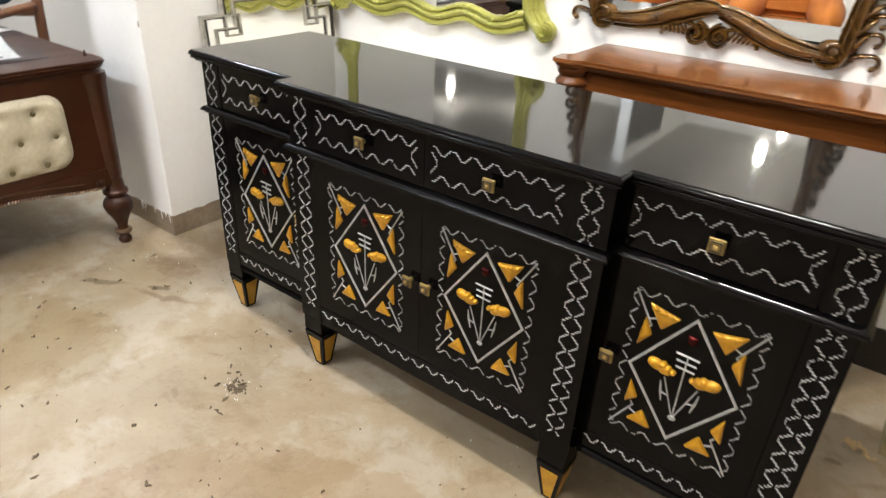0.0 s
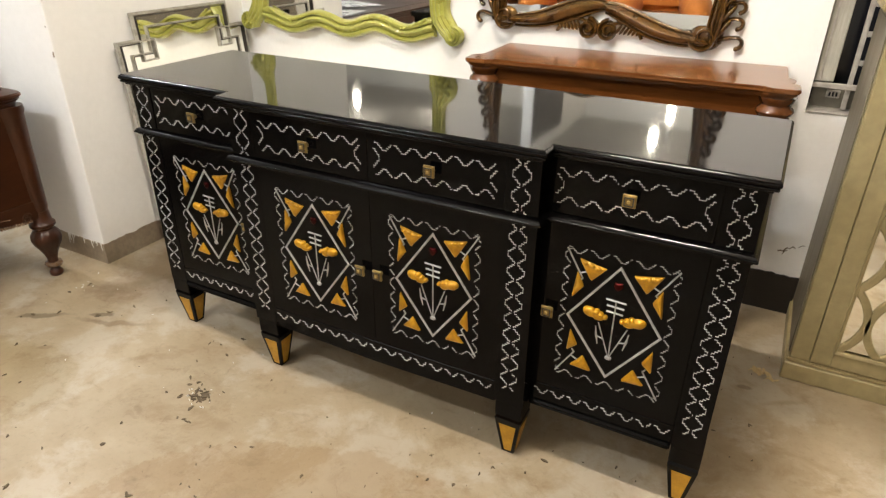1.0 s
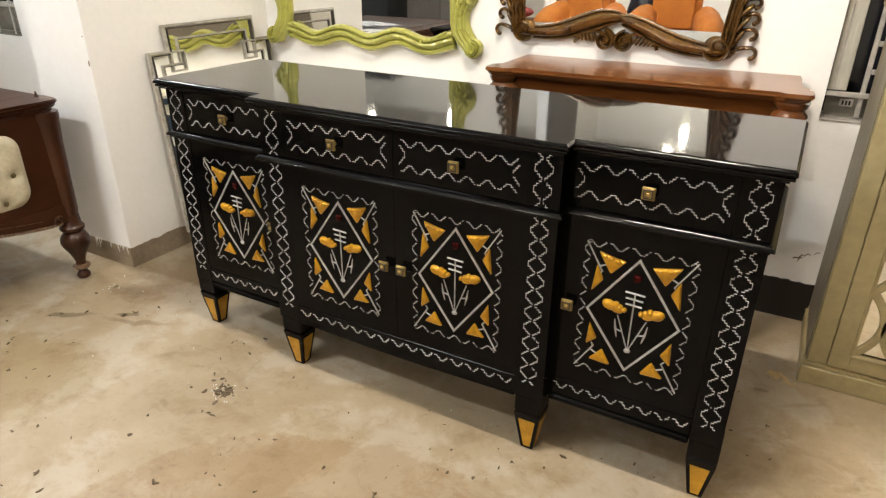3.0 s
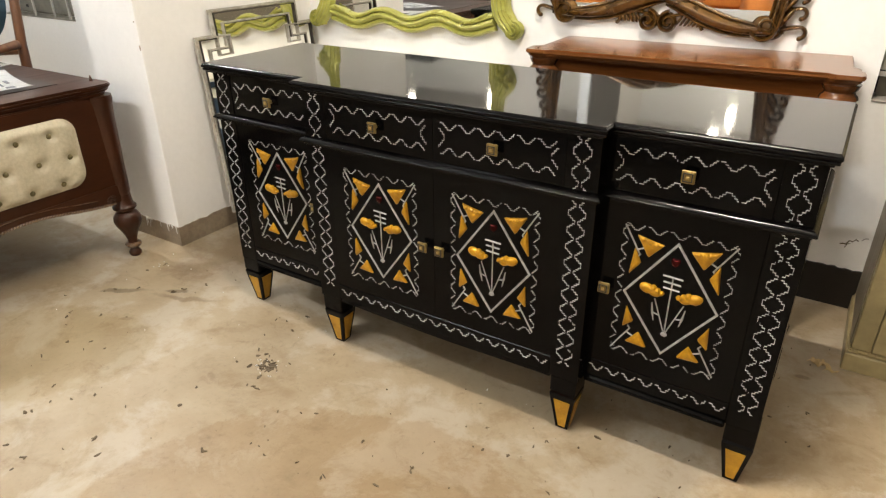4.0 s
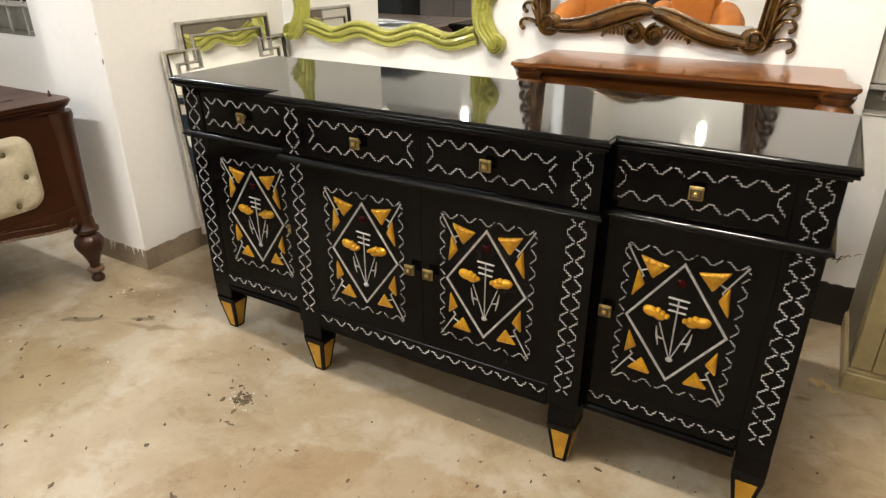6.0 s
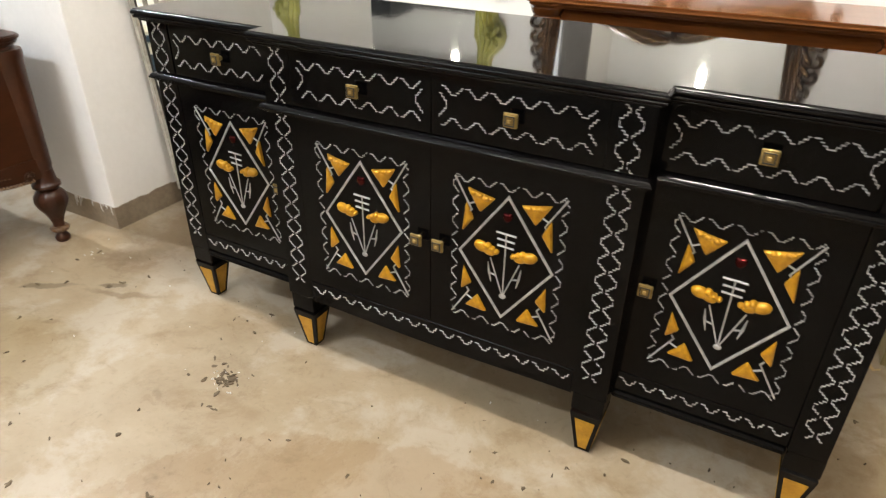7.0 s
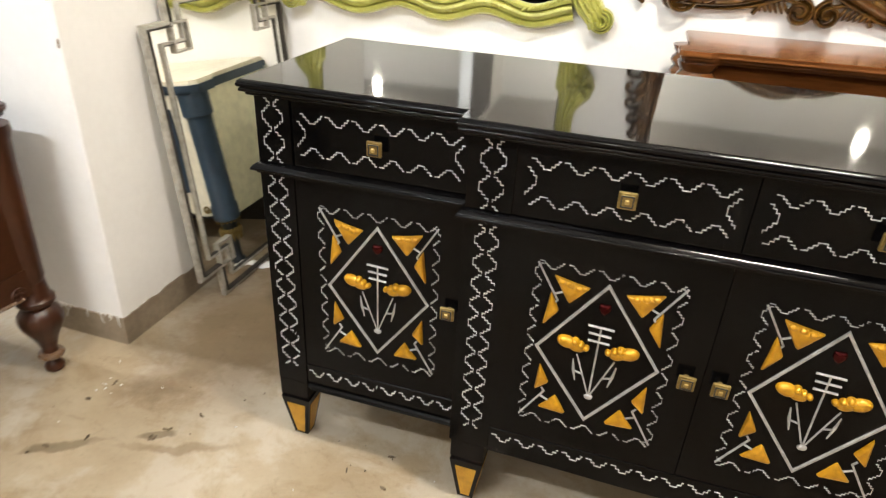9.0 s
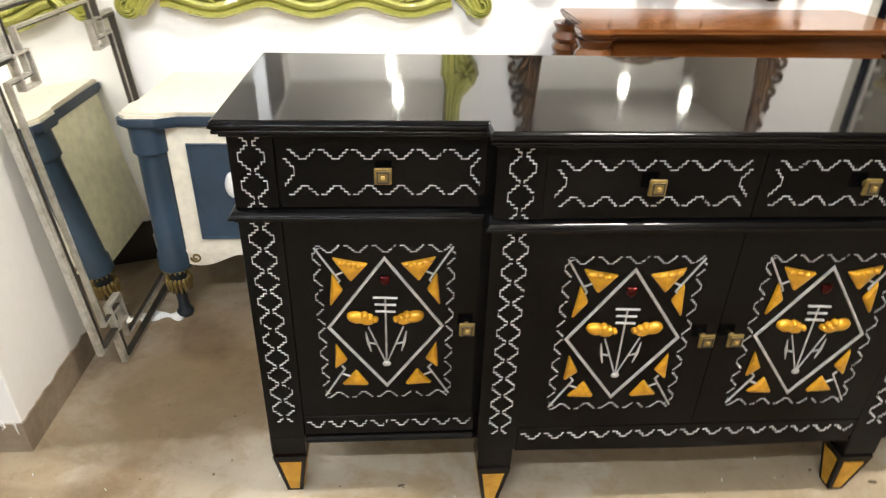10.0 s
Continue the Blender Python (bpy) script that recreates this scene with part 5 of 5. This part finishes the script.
def easy_chair(name, label, category, at, turn, wood, cloth):
    """High-backed wooden chair, its front towards -y before the turn."""
    ob = thing(name, label, category, at, turn)
    part("seat", boxed(-0.27, 0.27, -0.25, 0.25, 0.40, 0.50, 0.03, 3), cloth, ob, smooth=True)
    part("seat_frame", boxed(-0.29, 0.29, -0.27, 0.27, 0.34, 0.399, 0.008), wood, ob)
    for x in (-0.28, 0.28):
        for y in (-0.25, 0.25):
            part("leg", lathe(bmesh.new(), [(0.018, 0), (0.022, 0.1), (0.028, 0.34)], x, y, 12), wood, ob, smooth=True)
        part("armrest", tube(bmesh.new(), [(x, 0.25, 0.70), (x * 1.08, 0.05, 0.69), (x * 1.08, -0.18, 0.66), (x * 1.05, -0.24, 0.50), (x * 1.02, -0.25, 0.39)], 0.024, 0.02, 10), wood, ob, smooth=True)
        part("back_post", tube(bmesh.new(), [(x, 0.26, 0.39), (x, 0.28, 0.7), (x * 0.97, 0.34, 1.05), (x * 0.85, 0.36, 1.16)], 0.028, 0.024, 10), wood, ob, smooth=True)
    part("crest_rail", tube(bmesh.new(), [(0.24 * math.cos(a), 0.36, 1.14 + 0.07 * math.sin(a)) for a in np.linspace(0, math.pi, 14)], 0.026, 0.026, 10), wood, ob, smooth=True)
    part("lower_rail", tube(bmesh.new(), [(-0.27, 0.285, 0.66), (0, 0.285, 0.64), (0.27, 0.285, 0.66)], 0.02, 0.02, 10), wood, ob, smooth=True)
    bm = bmesh.new()
    dome(bm, oval(0, 0.92, 0.235, 0.245, 0, 20), 0.30, 0.05)
    bmesh.ops.rotate(bm, verts=bm.verts, cent=(0, 0.3, 0.92), matrix=Matrix.Rotation(radians(-8), 3, "X"))
    part("backrest", bm, cloth, ob, smooth=True)
    return ob


easy_chair("armchair", "brown wooden armchair with dark teal upholstery behind the desk", "chair", (-3.31, 0.20, 0), 20, CHAIR_WOOD, TEAL)


def headboard():
    ob = thing("headboard", "gilt headboard draped with blue cloth behind the pillar", "headboard", (0, 1.0, 0))
    part("frame", prism(bmesh.new(), [(-2.85, 0), (-2.85, 1.25), (-2.60, 1.40), (-2.10, 1.40), (-1.90, 1.25), (-1.90, 0)], 0.03, 0.08, 0.01), GILT, ob, "gilt wooden frame")
    for x in (-2.84, -2.81):
        part("reed", tube(bmesh.new(), [(x, 0.026, 0.0), (x, 0.026, 1.24)], 0.011, 0.011, 8), GILT, ob, "gilt reeded edge", True)
    n = 26
    rings = []
    for i in range(n + 1):
        z = 0.86 * i / n
        left = -3.10 + 0.05 * z if z < 0.5 else -3.075 + 0.62 * (z - 0.5)
        rings.append([(left + (-2.05 - left) * k / 30, -0.006 + 0.010 * math.sin(k * 1.3 + z * 3), z) for k in range(31)] + [(-2.05, 0.014, z), (left, 0.014, z)])
    part("cloth", loft(bmesh.new(), rings), DENIM, ob, "hanging blue cloth", True)


headboard()


# ---- the cream lattice cabinet ----
def lattice_cabinet():
    ob = thing("display_cabinet", "cream gilt-washed cabinet with mirrored ogee lattice door", "cabinet")
    x0, x1, y0, y1, zt = 1.064, 2.06, 0.755, 1.165, 1.085
    part("body", boxed(x0, x1, y0 + 0.012, y1, 0.075, zt, 0.003), CREAM, ob)
    part("side_panel", boxed(x0 - 0.004, x0 - 0.001, y0 + 0.03, y1, 0.077, zt - 0.002, 0.001), SHADED_SIDE, ob, "side panel with its shade put into a grey-brown colour")
    bm = boxed(x0 - 0.012, x1 + 0.012, y0 - 0.012, y1, 0.0, 0.062, 0.003)
    box(bm, x0 - 0.006, x1 + 0.006, y0 - 0.004, y1, 0.0622, 0.076, 0.004, 2)
    part("plinth", bm, CREAM, ob)
    bm = bmesh.new()
    for z0, z1, d in ((zt, zt + 0.016, 0.006), (zt + 0.0162, zt + 0.032, 0.020), (zt + 0.0322, zt + 0.05, 0.034)):
        box(bm, x0 - d, x1 + d, y0 - d, y1, z0, z1, 0.004, 2)
    part("cornice", bm, CREAM, ob)
    for x in (x0, x1 - 0.055):
        part("stile", boxed(x + 0.001, x + 0.055, y0, y0 + 0.0118, 0.078, zt - 0.002, 0.002), CREAM, ob)
    for a, b in ((x0 + 0.057, (x0 + x1) / 2 - 0.002), ((x0 + x1) / 2 + 0.002, x1 - 0.057)):
        za, zb = 0.08, zt - 0.004
        fr = bmesh.new()
        for bx in ((a, a + 0.055, za, zb), (b - 0.055, b, za, zb), (a + 0.0552, b - 0.0552, za, za + 0.055), (a + 0.0552, b - 0.0552, zb - 0.055, zb)):
            box(fr, bx[0], bx[1], y0 - 0.004, y0 + 0.0116, bx[2], bx[3], 0.002)
        dr = part("door", fr, CREAM, ob)
        part("mirror_glass", boxed(a + 0.056, b - 0.056, y0 + 0.006, y0 + 0.011, za + 0.056, zb - 0.056), OLD_MIRROR, dr, "mirror behind the lattice")
        bm = bmesh.new()
        sweep(bm, [(a + 0.056, za + 0.056), (b - 0.056, za + 0.056), (b - 0.056, zb - 0.056), (a + 0.056, zb - 0.056)], [(-0.006, 0), (-0.003, 0.009), (0.004, 0.006), (0.006, 0)], y0 - 0.001, closed=True)
        part("bead_moulding", bm, CREAM, dr)
        cols, per = 3, 0.215
        wcol = (b - a - 0.097) / cols
        for k in range(cols + 1):
            xc = a + 0.056 + wcol * k
            for s in (-1, 1):
                if (k == 0 and s < 0) or (k == cols and s > 0):
                    continue
                zs = np.linspace(za + 0.06, zb - 0.06, 90)
                pts = []
                for z in zs:
                    q = math.sin(math.pi * (z - za - 0.06) / per)
                    pts.append((xc + s * wcol * 0.48 * abs(q) ** 0.75, z))
                part("lattice_rib", sweep(bmesh.new(), pts, [(-0.012, 0), (-0.011, 0.006), (-0.007, 0.008), (0.007, 0.008), (0.011, 0.006), (0.012, 0)], y0 + 0.005), CREAM, dr)
    return ob


lattice_cabinet()


# ---- the far side of the room, seen in the mirrors ----
def orange_armchair():
    ob = thing("armchair", "plump orange velvet armchair with rounded arms and loose back cushion", "armchair", (-1.25, -3.1, 0), 180, "orange armchairs")
    ob.matrix_basis = ob.matrix_basis @ Matrix.Scale(1.16, 4)
    part("base", boxed(-0.28, 0.28, -0.30, 0.30, 0.09, 0.36, 0.04, 3), ORANGE, ob, smooth=True)
    part("seat", boxed(-0.20, 0.20, -0.34, 0.22, 0.3605, 0.45, 0.04, 3), ORANGE, ob, smooth=True)
    part("backrest", boxed(-0.27, 0.27, 0.17, 0.32, 0.3605, 0.72, 0.07, 4), ORANGE, ob, smooth=True)
    cu = boxed(-0.19, 0.19, 0.04, 0.165, 0.455, 0.80, 0.05, 4)
    part("back_cushion", cu, ORANGE, ob, "square loose back cushion", True)
    for s in (-1, 1):
        rings = []
        for i in range(17):
            u = i / 16
            x, y, z = s * (0.215 + 0.08 * math.sin(u * 1.6)), 0.24 - 0.56 * u, 0.56 - 0.10 * u
            r = 0.122 * (1 - 0.75 * u ** 6) * (1 - 0.06 * abs(math.sin(u * 11))) * (0.6 + 0.4 * min(1, u * 6))
            rings.append([(x + r * math.cos(t), y, z + r * 1.15 * math.sin(t)) for t in np.linspace(0, 2 * math.pi, 17)[:-1]])
        part("armrest", loft(bmesh.new(), rings), ORANGE, ob, "plump rounded arm", True)
    for x in (-0.24, 0.24):
        for y in (-0.26, 0.24):
            part("leg", lathe(bmesh.new(), [(0.016, 0), (0.026, 0.0895)], x, y, 10), CHAIR_WOOD, ob)
    return ob


chair = orange_armchair()
copy_thing(chair, pose(-0.36, -3.1, 0, 0, 0, 172))


def cloth_table():
    ob = thing("low_table", "low table under a pale grey cloth before an armchair", "table", (-0.40, -2.55, 0))
    part("tabletop", boxed(-0.50, 0.50, -0.22, 0.22, 0.33, 0.358, 0.004), PALE_CLOTH, ob)
    part("cloth", boxed(-0.505, 0.505, -0.225, 0.225, 0.12, 0.3295, 0.004), PALE_CLOTH, ob, "hanging pale cloth")
    for x in (-0.45, 0.45):
        for y in (-0.16, 0.16):
            part("leg", boxed(x - 0.025, x + 0.025, y - 0.025, y + 0.025, 0, 0.1195), CHAIR_WOOD, ob)


cloth_table()


def carved_stand():
    ob = thing("side_table", "small dark carved wood side table beside the orange armchair", "side table", (-1.86, -2.80, 0))
    part("tabletop", boxed(-0.17, 0.17, -0.17, 0.17, 0.60, 0.622, 0.006, 2), CHAIR_WOOD, ob)
    part("apron", boxed(-0.14, 0.14, -0.14, 0.14, 0.53, 0.5995, 0.003), CHAIR_WOOD, ob)
    for x in (-0.13, 0.13):
        for y in (-0.13, 0.13):
            part("leg", lathe(bmesh.new(), [(0.016, 0), (0.022, 0.03), (0.012, 0.07), (0.024, 0.20), (0.014, 0.27), (0.026, 0.40), (0.016, 0.46), (0.024, 0.5295)], x, y, 12), CHAIR_WOOD, ob, "turned leg", True)
    cu = thing("cushion", "small red cloth cushion lying on the side table", "cushion", (-1.82, -2.82, 0.6225))
    rings = []
    for u in np.linspace(-1, 1, 15):
        w = 0.115 * (1 - abs(u) ** 5) + 0.01
        h = 0.05 * (1 - abs(u) ** 4) + 0.004
        rings.append([(w * math.cos(t), 0.13 * u, 0.056 + h * math.sin(t) * (1 + 0.08 * math.sin(5 * u + t))) for t in np.linspace(0, 2 * math.pi, 17)[:-1]])
    part("cover", loft(bmesh.new(), rings), RED_CLOTH, cu, smooth=True)


carved_stand()


def vase():
    ob = thing("floor_vase", "tall dark blue glazed vase standing between the armchairs", "vase", (-0.78, -3.65, 0))
    part("body", lathe(bmesh.new(), [(0.09, 0), (0.11, 0.02), (0.10, 0.1), (0.17, 0.45), (0.18, 0.65), (0.11, 0.92), (0.07, 1.02), (0.10, 1.1), (0.085, 1.1), (0.05, 1.0)], 0, 0, 26), NIGHT, ob, smooth=True)


vase()


def wardrobe(at, w, d, h, mat, label, turn=0):
    ob = thing("wardrobe", label, "wardrobe", at, turn)
    part("body", boxed(-w / 2, w / 2, -d / 2, d / 2, 0.06, h, 0.004), mat, ob)
    part("plinth", boxed(-w / 2 + 0.02, w / 2 - 0.02, -d / 2 + 0.02, d / 2 - 0.02, 0, 0.0595), mat, ob)
    for s in (-1, 1):
        a, b = sorted((s * 0.003, s * (w / 2 - 0.004)))
        dr = part("door", boxed(a, b, d / 2 + 0.001, d / 2 + 0.02, 0.08, h - 0.02, 0.003), mat, ob)
        part("handle", boxed(s * 0.03 - 0.006, s * 0.03 + 0.006, d / 2 + 0.021, d / 2 + 0.04, h * 0.45, h * 0.55, 0.002), BRASS, dr, "brass handle")


wardrobe((-4.0, -3.7, 0), 1.1, 0.55, 2.1, DARK_BOARD, "tall dark blue-black wardrobe against the far wall")
wardrobe((-2.85, -3.9, 0), 0.9, 0.55, 2.0, GREY_BOARD, "tall grey-brown wardrobe against the far wall")


# added board that stands for the partition's dark east face
def dark_panel():
    ob = thing("dark_panel", "tall dark brown panel added along the dark side of the partition", "door", (-1.675, -3.98, 0), 3)
    part("leaf", boxed(-0.02, 0.02, -0.46, 0.46, 0.01, 2.86, 0.003), GREY_BOARD, ob)
    for z0, z1 in ((0.25, 1.05), (1.25, 2.05), (2.2, 2.7)):
        part("panel", boxed(0.0201, 0.028, -0.34, 0.34, z0, z1, 0.006), GREY_BOARD, ob, "raised field on the added panel")


dark_panel()


# ---- lamps ----
def bulb(place, watts, tint):
    x, y, z = place
    ob = thing("ceiling_bulb", "bare glowing bulb on a white ceiling holder", "ceiling lamp", (x, y, CEIL), 0, "ceiling bulbs")
    d = z - CEIL
    part("holder", lathe(bmesh.new(), [(0.05, 0), (0.05, -0.02), (0.024, -0.04), (0.022, d + 0.071)], 0, 0, 16), PLASTIC, ob, "white plastic holder", True)
    b = lathe(bmesh.new(), [(0.012, d + 0.070), (0.024, d + 0.05), (0.044, d + 0.02), (0.050, d - 0.01), (0.041, d - 0.038), (0.018, d - 0.054), (0.002, d - 0.058)], 0, 0, 18)
    part("bulb", b, glow("glowing_bulb", tint, 60), ob, "glowing white bulb", True)
    lamp = bpy.data.lights.new("lamp", "POINT")
    lamp.energy, lamp.color, lamp.shadow_soft_size = watts, tint, 0.05
    lo = new("lamp_light", lamp)
    lo.location = (x, y, z - 0.095)


for row in BULBS:
    bulb(*row)


def tube_lamp(place, watts, tint, long, rad=0.015):
    x, y, z = place
    ob = thing("tube_lamp", "glowing white tube lamp hung below the ceiling on two rods", "ceiling lamp", (x, y, CEIL), 0, "tube lamps")
    d = z - CEIL
    part("batten", boxed(-long / 2 - 0.03, long / 2 + 0.03, -0.022, 0.022, d + 0.030, d + 0.062, 0.004), PLASTIC, ob, "white steel batten")
    for s in (-1, 1):
        part("rod", lathe(bmesh.new(), [(0.004, d + 0.062), (0.004, -0.012), (0.02, -0.010), (0.02, 0)], s * long * 0.4, 0, 10), PLASTIC, ob, "thin hanging rod", True)
        part("socket", boxed(s * (long / 2 + 0.012) - 0.011, s * (long / 2 + 0.012) + 0.011, -0.014, 0.014, d - 0.018, d + 0.030, 0.003), PLASTIC, ob, "white tube socket")
    bm = bmesh.new()
    loft(bm, [[(u * long / 2, rad * math.cos(a), d + rad * math.sin(a)) for a in np.linspace(0, 2 * math.pi, 11)[:-1]] for u in (-1, 1)])
    power = watts / (math.pi * 2 * math.pi * rad * long)
    part("tube", bm, glow("glowing_tube", tint, power), ob, "glowing tube", True)


for row in TUBES:
    tube_lamp(*row)


# ---- small litter on the floor ----
def flakes(name, label, mat, places, size, seed, slim=(0.15, 0.5)):
    ob = thing(name, label, "debris", kind="stuff")
    bm = bmesh.new()
    rnd = random.Random(seed)
    for x, y, k in places:
        for _ in range(k):
            r = rnd.uniform(*size)
            a = rnd.uniform(0, 6.28)
            l, w = r, r * rnd.uniform(*slim)
            h = rnd.uniform(0.0008, 0.003)
            px, py = x[0] + (x[1] - x[0]) * rnd.random(), y[0] + (y[1] - y[0]) * rnd.random()
            c, s = math.cos(a), math.sin(a)
            bend = rnd.uniform(0.0, 0.004)
            q = [(l * math.cos(t) * rnd.uniform(0.55, 1.1), w * math.sin(t) * rnd.uniform(0.5, 1.4)) for t in (0.2, 1.1, 2.0, 3.0, 3.9, 4.7, 5.6)]
            bot = [(px + u * c - v * s, py + u * s + v * c, 0.0002) for u, v in q]
            top = [(px + u * c * 0.95 - v * s * 0.9, py + u * s * 0.95 + v * c * 0.9, h + (bend if u > 0 else 0)) for u, v in q]
            loft(bm, [bot, top])
    part("flake", bm, mat, ob)


# dry slivers that lie about singly
SLIVERS = [
    (-1.38, -0.37), (-1.36, -0.40), (-1.27, -0.32), (-1.17, -0.28), (-1.20, -0.49), (-1.13, -0.44), (-1.06, -0.44), (-1.20, -0.58), (-1.01, -0.64), (-0.94, -0.69),
    (-0.90, -0.65), (-0.86, -0.60), (-0.95, -0.76), (-0.94, -0.74), (-0.72, -0.59), (-0.59, -0.49), (-0.68, -0.71), (-0.86, -0.86), (-0.71, -0.78), (-0.61, -0.74),
    (-0.77, -0.85), (-0.75, -0.89), (-0.22, -0.50), (-0.13, -0.47), (-0.04, -0.48), (-0.03, -0.32), (0.14, -0.34), (-0.26, -0.33), (-0.38, -0.58), (-0.59, -0.03),
    (-0.69, -0.00), (-0.65, -0.10), (-0.60, 0.07), (-0.62, -0.25), (-0.61, -0.17), (-0.37, -0.06), (-1.18, -0.07), (-1.11, 0.03), (-1.43, -0.01), (-1.41, 0.06),
    (0.233, -0.09), (0.268, -0.168), (0.337, -0.155), (0.375, -0.09), (0.397, -0.05), (0.479, -0.026), (0.512, 0.035), (0.688, 0.109), (0.136, -0.335), (0.09, -0.425),
    (0.468, -0.22), (0.896, 0.386), (0.989, 0.456), (-1.422, -0.217), (-1.396, -0.177), (-1.323, -0.131), (-1.161, -0.041), (-0.617, -0.412), (-0.324, -0.358), (-0.22, -0.31),
]
flakes("floor_grit", "scattered dark wood slivers and grit on the floor", CHIP, [((x - 0.006, x + 0.006), (y - 0.006, y + 0.006), 1 + (i % 4 == 0)) for i, (x, y) in enumerate(SLIVERS)], (0.005, 0.0125), 3, (0.16, 0.50))
flakes("fine_grit", "fine dark specks of dirt on the floor", CHIP, [((-1.7, 1.3), (-0.75, 0.15), 50), ((-1.3, -0.9), (0.1, 0.6), 16), ((0.1, 1.1), (-0.35, 0.3), 30), ((0.8, 1.05), (0.3, 0.9), 8)], (0.0015, 0.005), 5)
flakes("flake_heap", "small heap of dry brown flakes on the floor", CHIP, [((-0.545, -0.485), (-0.245, -0.190), 22), ((-0.585, -0.44), (-0.28, -0.16), 18), ((-0.50, -0.44), (-0.33, -0.28), 4)], (0.006, 0.014), 8, (0.18, 0.5))
flakes("pale_grit", "pale plaster crumbs on the floor", LIMEWASH, [((-0.56, -0.46), (-0.26, -0.17), 14), ((-1.5, -0.3), (-0.4, 0.15), 12), ((-0.9, 0.4), (0.05, 0.12), 5), ((-1.45, -1.38), (0.0, 0.1), 6)], (0.0015, 0.005), 9)


def shavings():
    ob = thing("wood_shaving", "pale curled wood shavings beside the cabinet plinth", "shaving", kind="stuff")
    bm = bmesh.new()
    rnd = random.Random(12)
    for k in range(7):
        x, y, a = 1.005 + rnd.uniform(-0.02, 0.05), 0.742 + rnd.uniform(-0.025, 0.008), rnd.uniform(0, 3.1)
        rings = []
        for u in np.linspace(0, 1, 7):
            px, py = x + math.cos(a + u) * 0.045 * u, y + math.sin(a + u) * 0.03 * u - 0.02
            z = 0.001 + 0.010 * abs(math.sin(u * 4 + k))
            rings.append([(px, py, z), (px + 0.004, py + 0.009, z + 0.002), (px + 0.004, py + 0.009, z + 0.003), (px, py, z + 0.001)])
        loft(bm, rings)
    part("shaving", bm, SHAVING, ob)


shavings()


def tissue():
    ob = thing("paper_scrap", "crumpled white paper scrap beside the cabinet foot", "paper", (-1.345, 0.765, 0))
    n = 14
    rings = []
    for i in range(n):
        u = i / (n - 1)
        rings.append([(-0.055 + 0.11 * u, 0.028 * math.cos(v) * (0.6 + 0.4 * math.sin(u * 9)) , 0.001 + max(0, 0.016 * math.sin(v)) * (0.6 + 0.4 * math.sin(u * 14 + v * 2))) for v in np.linspace(0, math.pi, 9)] + [(-0.055 + 0.11 * u, 0, 0.0005)])
    part("paper", loft(bmesh.new(), rings), PAPER, ob)


tissue()


def wall_crack():
    ob = thing("plaster_crack", "short dark crack in the wall plaster", "crack", kind="stuff")
    pts = [(0.968 + 0.009 * i, 0.243 + 0.005 * math.sin(i * 2.7) + 0.003 * math.sin(i * 5.1) + 0.0043 * i) for i in range(10)]
    bm = sweep(bmesh.new(), pts[:4], bar_profile(0.0045, 0.0008), WALL_Y)
    sweep(bm, pts[3:7], bar_profile(0.003, 0.0008), WALL_Y)
    sweep(bm, pts[7:], bar_profile(0.002, 0.0008), WALL_Y)
    sweep(bm, [(0.985, 0.232), (0.990, 0.246), (0.999, 0.252)], bar_profile(0.003, 0.0009), WALL_Y)
    part("crack", bm, CHIP, ob)


wall_crack()
